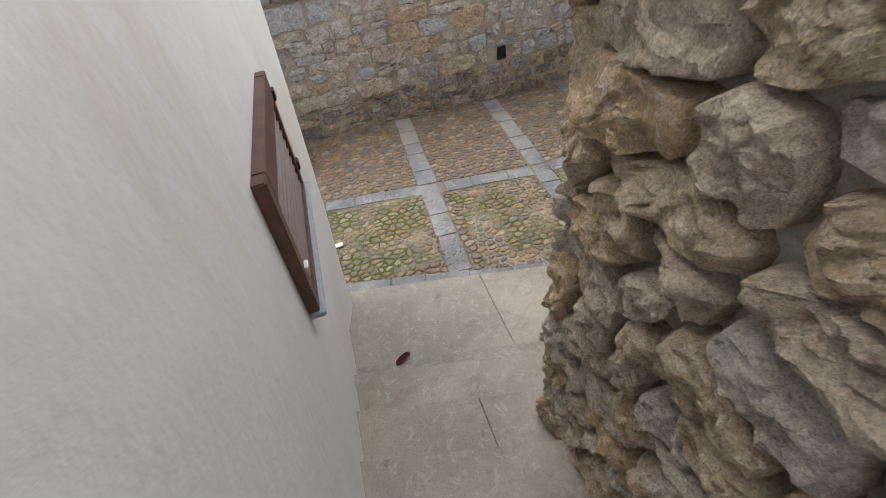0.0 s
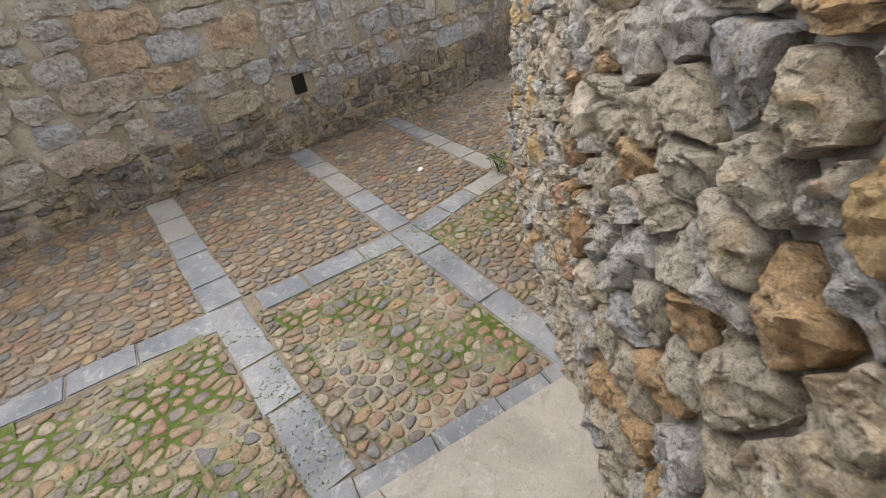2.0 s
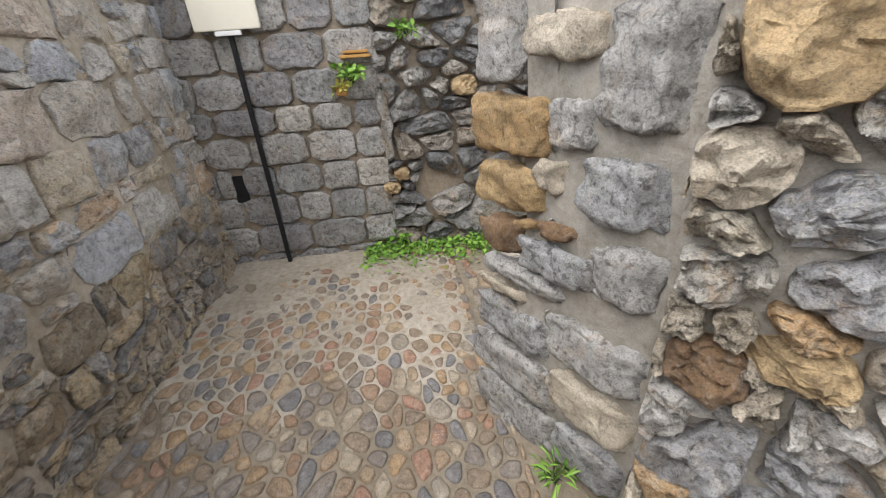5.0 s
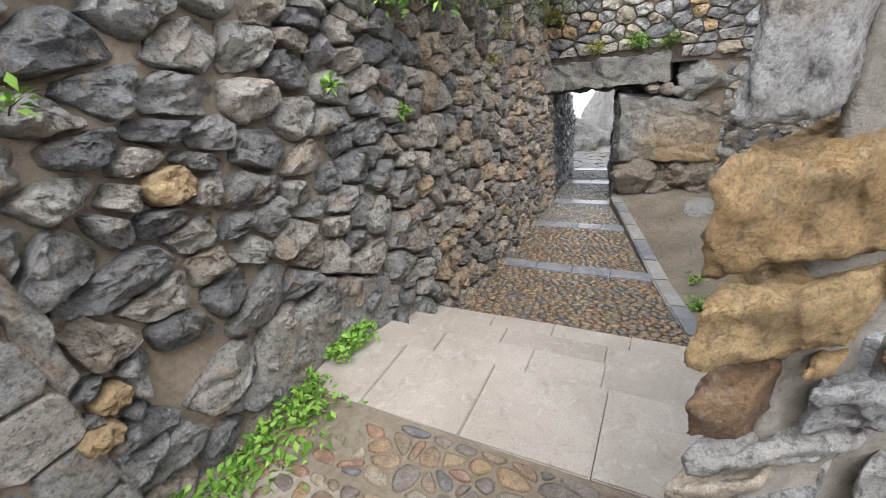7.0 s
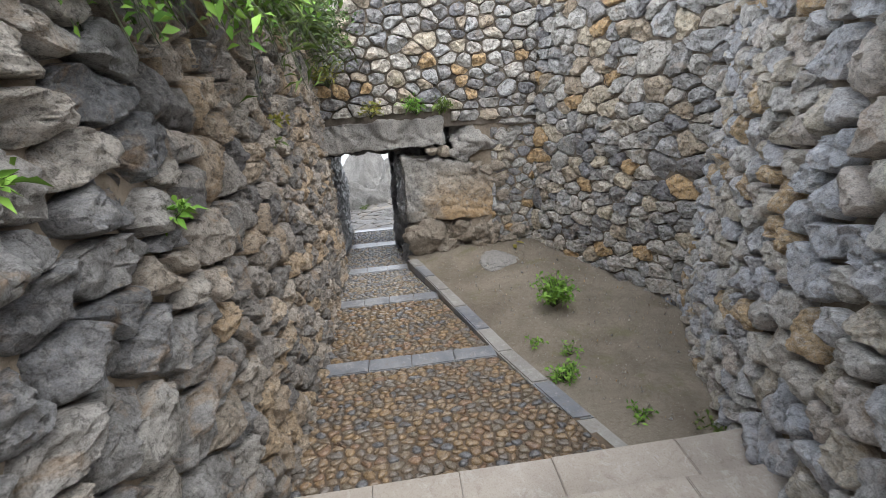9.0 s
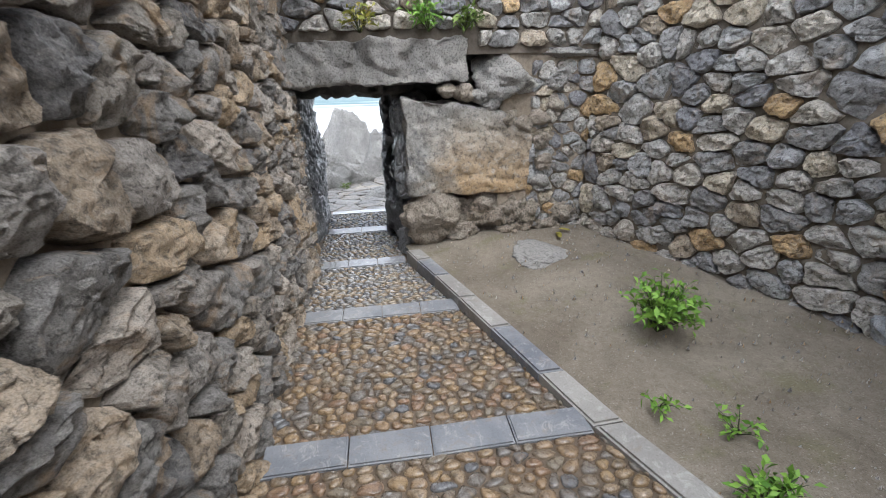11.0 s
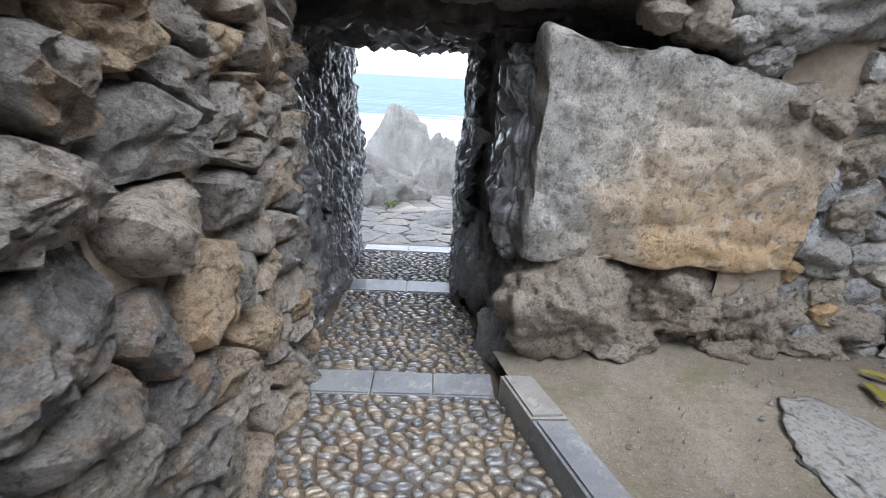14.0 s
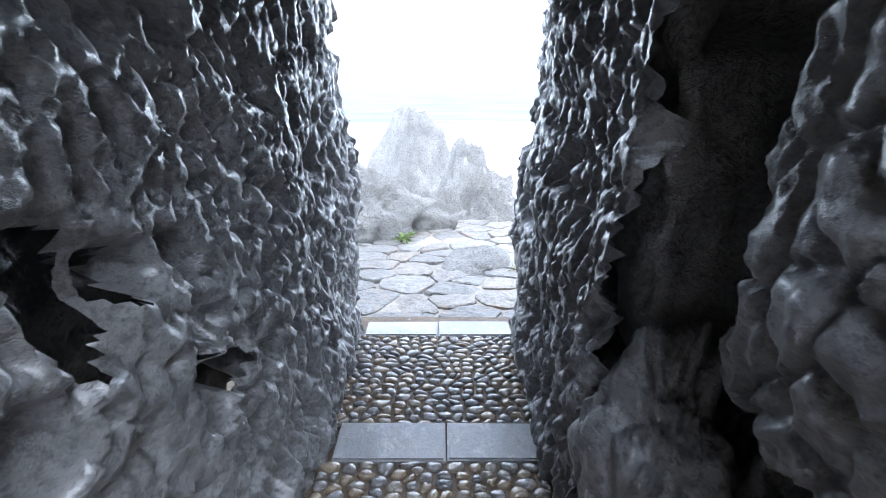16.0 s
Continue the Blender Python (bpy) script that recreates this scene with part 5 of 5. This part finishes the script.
for i, (x, z, s) in enumerate(((-2.12, 0.02, 0.09), (-2.14, -0.2, 0.09), (-2.1, -0.42, 0.1), (-1.03, -0.1, 0.07), (-1.0, 0.06, 0.08), (-1.05, -0.33, 0.1))):
    gate_boulder("edge_stone", "stone at the outer edge of the tunnel", M_ROCK, x, 8.27, z, s * 1.2, 0.1, s, detail=4, amount=0.3, scale=1.4, seed=40.0 + i * 3)

# ---- passage: steps, cobbles, kerb and earth ----
steps = thing("stairs_passage", None, None, kind="structure")
noses = [(0.95, -0.05), (1.33, -0.21), (1.65, -0.37), (1.96, -0.54)]
for i, (y, z) in enumerate(noses):
    nxt = noses[i + 1][0] if i < 3 else 2.28
    right = -0.25 + (nxt - 0.62) * 0.516 + 0.05
    tread(steps, lambda x, y=y: y + 0.01 * x, lambda x, n=nxt: n + 0.01 * x + (0.02), -1.76, right, z, 4 + i % 2, 0.7)

lane = thing("floor_passage", None, None, kind="structure")


def kerb_x(y):
    return 0.636 - 0.2614 * y - 0.0017 * y * y


def left_x(y):
    return -1.68 - (y - 0.25) * 0.0411


def lane_right(y):
    return kerb_x(y) if y < 6.25 else -1.06 - (y - 6.25) * 0.05


v, f = rough_grid(lambda u, v, d: (left_x(v) - 0.1 + u * (lane_right(v) + 0.15 - left_x(v)), v, low_z(0, v) + d), 0, 1, 2.2, 8.5, 0.1, 0.004, 4, 1.0)
thing("grout", mesh_of("grout", v, f), M_WETSAND, parent=lane)
bands = [(3.68, 3.84), (5.02, 5.18), (6.18, 6.34), (7.38, 7.56), (8.25, 8.4)]
y0 = 2.28
for i, (b0, b1) in enumerate(bands):
    quad = [(left_x(y0) - 0.02, y0), (lane_right(y0), y0), (lane_right(b0), b0), (left_x(b0) - 0.02, b0)]
    polys = cells(quad, *((0.066, 0.052) if i < 2 else (0.06, 0.04)), rnd, drop=0.08)
    lay(lane, "pebble", polys, lambda u, v, d: (u, v, low_z(u, v) + d), M_SOAK if i > 1 else M_WET, rnd, near=(-1.4, (y0 + b0) / 2), most=60, group_name="pebbles", joint=0.007, proud=0.02, sink=0.01, flat=0.75, tilt=0.6, crag=0.3, rings=2)
    n = (4, 4, 3, 2, 2)[i]
    l, r = left_x(b0) + 0.02, lane_right(b0) - 0.01
    for k in range(n):
        a, b = l + (r - l) * k / n + 0.003, l + (r - l) * (k + 1) / n - 0.003
        slab(lane, "band_slab", [(a, b0), (b, b0), (b, b1), (a, b1)], lambda x, y: low_z(x, b0) + 0.018, 0.1, M_BANDWET if i else M_BAND, 0.008, rnd)
    y0 = b1

earth = thing("earth_bed", None, None, kind="structure")


def kerb_drop(y):
    """How far the kerb and the soil beside it sink towards the gate."""
    return float(np.interp(y, (3.5, 4.0, 5.0, 6.2), (0.0, 0.02, 0.05, 0.095)))



def earth_right(y):
    return -0.2 + (y - 0.62) * 0.516 if y < 4.02 else 1.56 - (y - 4.02) * 0.336


v, f = rough_grid(lambda u, v, d: (kerb_x(v) + 0.06 + u * (earth_right(v) - kerb_x(v)), v, earth_z(kerb_x(v) + u, v) - kerb_drop(v) * max(0.0, 1 - u * 2.2) + d), 0, 1, 2.2, 6.4, 0.06, 0.03, 2.2, 6.0)
thing("soil", mesh_of("soil", v, f), M_EARTH, parent=earth)
ys = [2.3, 2.75, 3.2, 3.7, 4.1, 4.6, 5.05, 5.5, 5.9, 6.18]
for a, b in zip(ys, ys[1:]):
    a2, b2 = a + 0.004, b - 0.004
    pts = [(kerb_x(a2), a2), (kerb_x(a2) + 0.14, a2), (kerb_x(b2) + 0.14, b2), (kerb_x(b2), b2)]
    slab(earth, "kerb_stone", pts, lambda x, y: earth_z(x, y) + 0.035 - kerb_drop(y), 0.45, rnd.choice((M_BAND, M_BANDPALE, M_BANDPALE)), 0.012, rnd)
part("flat_rock", boulder(0.12, 5.68, -1.085, 0.27, 0.34, 0.045, 5, 0.25, 1.4, 50.0), M_BEDROCK, earth, "flat pale rock bedded in the soil")

rubble_rnd = random.Random(77)
vs, fs = [], []
for _ in range(900):
    y = rubble_rnd.uniform(2.4, 6.25)
    x = kerb_x(y) + 0.14 + rubble_rnd.random() ** 0.8 * (earth_right(y) - kerb_x(y) - 0.1)
    sink = kerb_drop(y) * max(0.0, 1 - (x - kerb_x(y)) / (earth_right(y) - kerb_x(y)) * 2.2)
    r = 0.003 + 0.013 * rubble_rnd.random() ** 4
    o = len(vs)
    h = r * rubble_rnd.uniform(0.4, 0.9)
    for k in range(6):
        a = k * math.pi / 3 + rubble_rnd.uniform(-0.3, 0.3)
        vs.append((x + r * math.cos(a), y + r * math.sin(a) * 0.8, earth_z(x, y) - sink - 0.012))
    vs.append((x, y, earth_z(x, y) - sink + 0.004 + h))
    fs += [(o + k, o + (k + 1) % 6, o + 6) for k in range(6)]
thing("gravel", mesh_of("gravel", vs, fs, False), M_BACK[1], parent=earth, kind="stuff")

# paving outside the gate
outside = thing("pavement", None, None, kind="structure")
v, f = rough_grid(lambda u, v, d: (u, v, low_z(0, v) - 0.03 + d), -3.4, 0.6, 8.4, 11.5, 0.15, 0.03, 2, 3.0)
thing("bed", mesh_of("bed", v, f), M_MORT, parent=outside)
polys = cells([(-2.7, 8.42), (-0.6, 8.42), (-0.5, 11.3), (-3.1, 11.3)], 0.32, 0.24, rnd, jitter=0.4, drop=0.1)
M_FLAG = both("pale_flagstone", [(0.26, 0.255, 0.25), (0.31, 0.3, 0.29), (0.23, 0.225, 0.22), (0.3, 0.28, 0.255)], gain=1.0, rough=0.4, relief=0.006)
lay(outside, "flagstone", polys, lambda u, v, d: (u, v, low_z(u, v) - 0.03 + d), M_FLAG, rnd, most=120, joint=0.014, proud=0.03, sink=0.03, flat=0.9, tilt=0.6, crag=0.5)

# ---- loose things ----
sign = tagged(new("sign"), "cream sign board on a thin black iron post by the wall", "sign")
part("post", box(-1.655, -1.63, -0.475, -0.45, -0.06, 1.8, 0.003), M_IRON_SHADE, sign)
part("board", box(-1.63, -1.612, -0.63, -0.295, 1.34, 1.82, 0.004), M_SIGN, sign)
part("label_plate", box(-1.632, -1.61, -0.53, -0.4, 1.315, 1.338, 0.002), M_LABEL, sign, "small white plate")
stone_post = thing("guard_stone", None, None, "dark worn guard stone at the street wall", "stone")
part("stone", boulder(3.98, -0.3, 0.25, 0.26, 0.24, 0.36, 4, 0.18, 0.9, 61.0), M_BOULDER, stone_post)


def flat_leaf(name, x, y, z, size, material, label, turn):
    bm = bmesh.new()
    rim = []
    for i in range(10):
        a = 2 * math.pi * i / 10
        r = size * (0.5 + 0.5 * abs(math.cos(a)) ** 0.8)
        rim.append(bm.verts.new((r * math.cos(a), r * 0.55 * math.sin(a), 0.006 + 0.012 * abs(math.sin(a)))))
    c = bm.verts.new((0, 0, 0.004))
    for i in range(10):
        bm.faces.new((rim[i], rim[(i + 1) % 10], c))
    bmesh.ops.solidify(bm, geom=bm.faces[:], thickness=0.001)
    me = bpy.data.meshes.new(name)
    bm.to_mesh(me)
    bm.free()
    ob = thing(name, me, material, label, "leaf")
    ob.matrix_world = pose(x, y, z, 0, 0, turn)
    return ob


flat_leaf("fallen_leaf", 3.35, 2.6, LAND + 0.008, 0.065, M_DEADLEAF, "dark red fallen leaf on the travertine steps", 30)
flat_leaf("fallen_leaf", 0.42, 5.98, -1.055, 0.07, M_YELLOWLEAF, "yellow fallen leaf on the earth bed", 80)
flat_leaf("fallen_leaf", 0.52, 6.08, -1.05, 0.06, M_YELLOWLEAF, "yellow fallen leaf on the earth bed", 140)
pebble_white = thing("white_pebble", None, None, "single white pebble lying on the cobbles", "pebble")
part("pebble", boulder(0.8, 0.27, 0.02, 0.035, 0.026, 0.02, 3, 0.1, 1, 70.0), M_LABEL, pebble_white)
paper = part("litter", box(3.6, 3.68, 1.2, 1.25, 0.16, 0.17, 0.003), M_LABEL, None)
tagged(paper, "scrap of white paper lying on mossy cobbles", "litter")

# ---- plants ----
g = random.Random(23)
plant("weed", (0.35, 4.32, -1.0), 0.23, 0.34, 700, 0.05, M_LEAF, g, "bright green leafy weed growing in the earth bed")
plant("weed", (0.02, 3.22, -0.93), 0.13, 0.15, 220, 0.042, M_LEAF, g, "low green weed beside the kerb")
plant("weed", (-0.02, 3.74, -0.97), 0.1, 0.07, 60, 0.035, M_LEAF, g, "low green weed beside the kerb")
plant("weed", (0.22, 3.55, -0.97), 0.12, 0.07, 80, 0.035, M_LEAF, g, "low green weed beside the kerb")
plant("weed", (0.32, 2.7, -0.85), 0.12, 0.09, 100, 0.035, M_LEAF, g, "thin low weed at the foot of the steps")
plant("weed", (0.66, 2.5, -0.82), 0.14, 0.1, 120, 0.035, M_GRASS, g, "thin low weed at the foot of the steps")
for x, y, z, s, n, m in ((-1.7, 0.48, 1.22, 0.1, 90, M_LEAF), (-1.67, 0.13, 1.03, 0.09, 90, M_LEAF), (-1.67, 0.05, 0.97, 0.06, 50, M_YELLOWLEAF), (-1.74, 2.2, 0.87, 0.06, 60, M_LEAF), (-1.84, 3.75, 0.84, 0.08, 60, M_GRASS), (-1.82, 3.9, 0.95, 0.08, 40, M_YELLOWLEAF), (-1.7, 1.6, 1.1, 0.06, 30, M_LEAF)):
    plant("wall_fern", (x, y, z), s, s * 1.1, n, 0.045, m, g, "small green fern rooted in a wall joint", out=(0.06, 0))
for x, y, s, n in ((-1.58, 2.05, 0.22, 330), (-1.58, 2.4, 0.25, 420), (-1.6, 2.8, 0.28, 420), (-1.62, 3.5, 0.34, 600), (-1.7, 4.4, 0.4, 700), (-1.75, 5.2, 0.42, 800), (-1.8, 5.9, 0.4, 700)):
    plant("overhanging_shrub", (x - 0.15, y, 1.74), s, s * 0.9, n * 2, 0.05, M_DARKLEAF if y > 3.9 else M_LEAF, g, "wild shrub hanging over the wall top", hang=0.5, out=(0.34, 0))
for x, y, s, n in ((-1.5, 3.2, 0.22, 180), (-1.58, 4.2, 0.26, 240), (-1.62, 5.9, 0.3, 300)):
    plant("overhanging_grass", (x - 0.15, y, 1.72), s, s, n, 0.1, M_GRASS, g, "pale grass hanging over the wall top", hang=0.7, out=(0.3, 0), slim=0.12)
for x, s, n, m in ((-0.75, 0.2, 200, M_LEAF), (-0.45, 0.16, 150, M_GRASS), (-1.3, 0.18, 130, M_YELLOWLEAF), (-1.75, 0.25, 260, M_YELLOWLEAF)):
    plant("lintel_weed", (x, 6.22, 0.72 if x > -1.6 else 1.1), s, s * 1.1, n, 0.06, m, g, "green weeds growing on the gate lintel", out=(0, -0.12), slim=0.3)
plant("grass_tuft", (0.38, 0.78, 0.0), 0.09, 0.12, 70, 0.06, M_GRASS, g, "green grass tuft at the corner of the wall", slim=0.15)
plant("grass_tuft", (0.16, 0.72, -0.04), 0.06, 0.12, 50, 0.06, M_LEAF, g, "green grass tuft at the corner of the wall", slim=0.15)
plant("grass_tuft", (-1.63, 0.3, -0.03), 0.08, 0.1, 50, 0.05, M_LEAF, g, "green weeds at the foot of the end wall")
plant("paving_tuft", (-1.9, 10.1, -1.63), 0.12, 0.1, 60, 0.06, M_GRASS, g, "small green tuft in the paving", slim=0.2)
plant("paving_tuft", (-0.9, 9.35, -1.6), 0.15, 0.1, 60, 0.06, M_YELLOWLEAF, g, "small yellow green tuft beside the flat rock", slim=0.2)
spots = []
for _ in range(1500):
    y = g.uniform(0.05, 1.35)
    if 0.98 < y < 1.1:
        continue
    wide = 0.26 if y < 0.95 else 0.12
    x = -1.66 + abs(g.gauss(0, 0.5)) * wide
    z = (-0.05 if y < 0.95 else -0.03) + g.uniform(0, 0.05)
    spots.append(((x, y, z), (g.gauss(0.2, 1), g.gauss(0, 1), abs(g.gauss(0.5, 0.5)))))
v, f = leaves(spots, 0.042, g)
thing("wall_foot_weeds", mesh_of("wall_foot_weeds", v, f), M_LEAF, "strip of low green weeds along the wall foot", "weeds", kind="stuff")
spots = []
for _ in range(10000):
    x, y = g.uniform(0.6, 4.3), g.uniform(0.85, 1.9)
    if noise.noise((x * 2.2, y * 2.2, 4.0)) > -0.22 and y < min(edge_y(x) - 0.1, 0.6 + 1.14 * x):
        spots.append(((x, y, street_z(x, y) + 0.006), (g.gauss(0, 1), g.gauss(0, 1), abs(g.gauss(0.6, 0.5)))))
v, f = leaves(spots, 0.018, g, slim=0.3)
thing("moss_tufts", mesh_of("moss_tufts", v, f), M_GRASS, "moss and short grass between the cobbles", "moss", kind="stuff")

# plain walls that close the stair and the street behind
wall("wall_stair_head", [(2.0, 5.4), (4.0, 5.4), (4.0, 5.8), (2.0, 5.8)], -0.4, 3.2, M_PLASTER)
wall("wall_street_end", [(6.0, -1.5), (6.3, -1.5), (6.3, 2.2), (6.0, 2.2)], -0.4, 2.2, M_PLASTER)
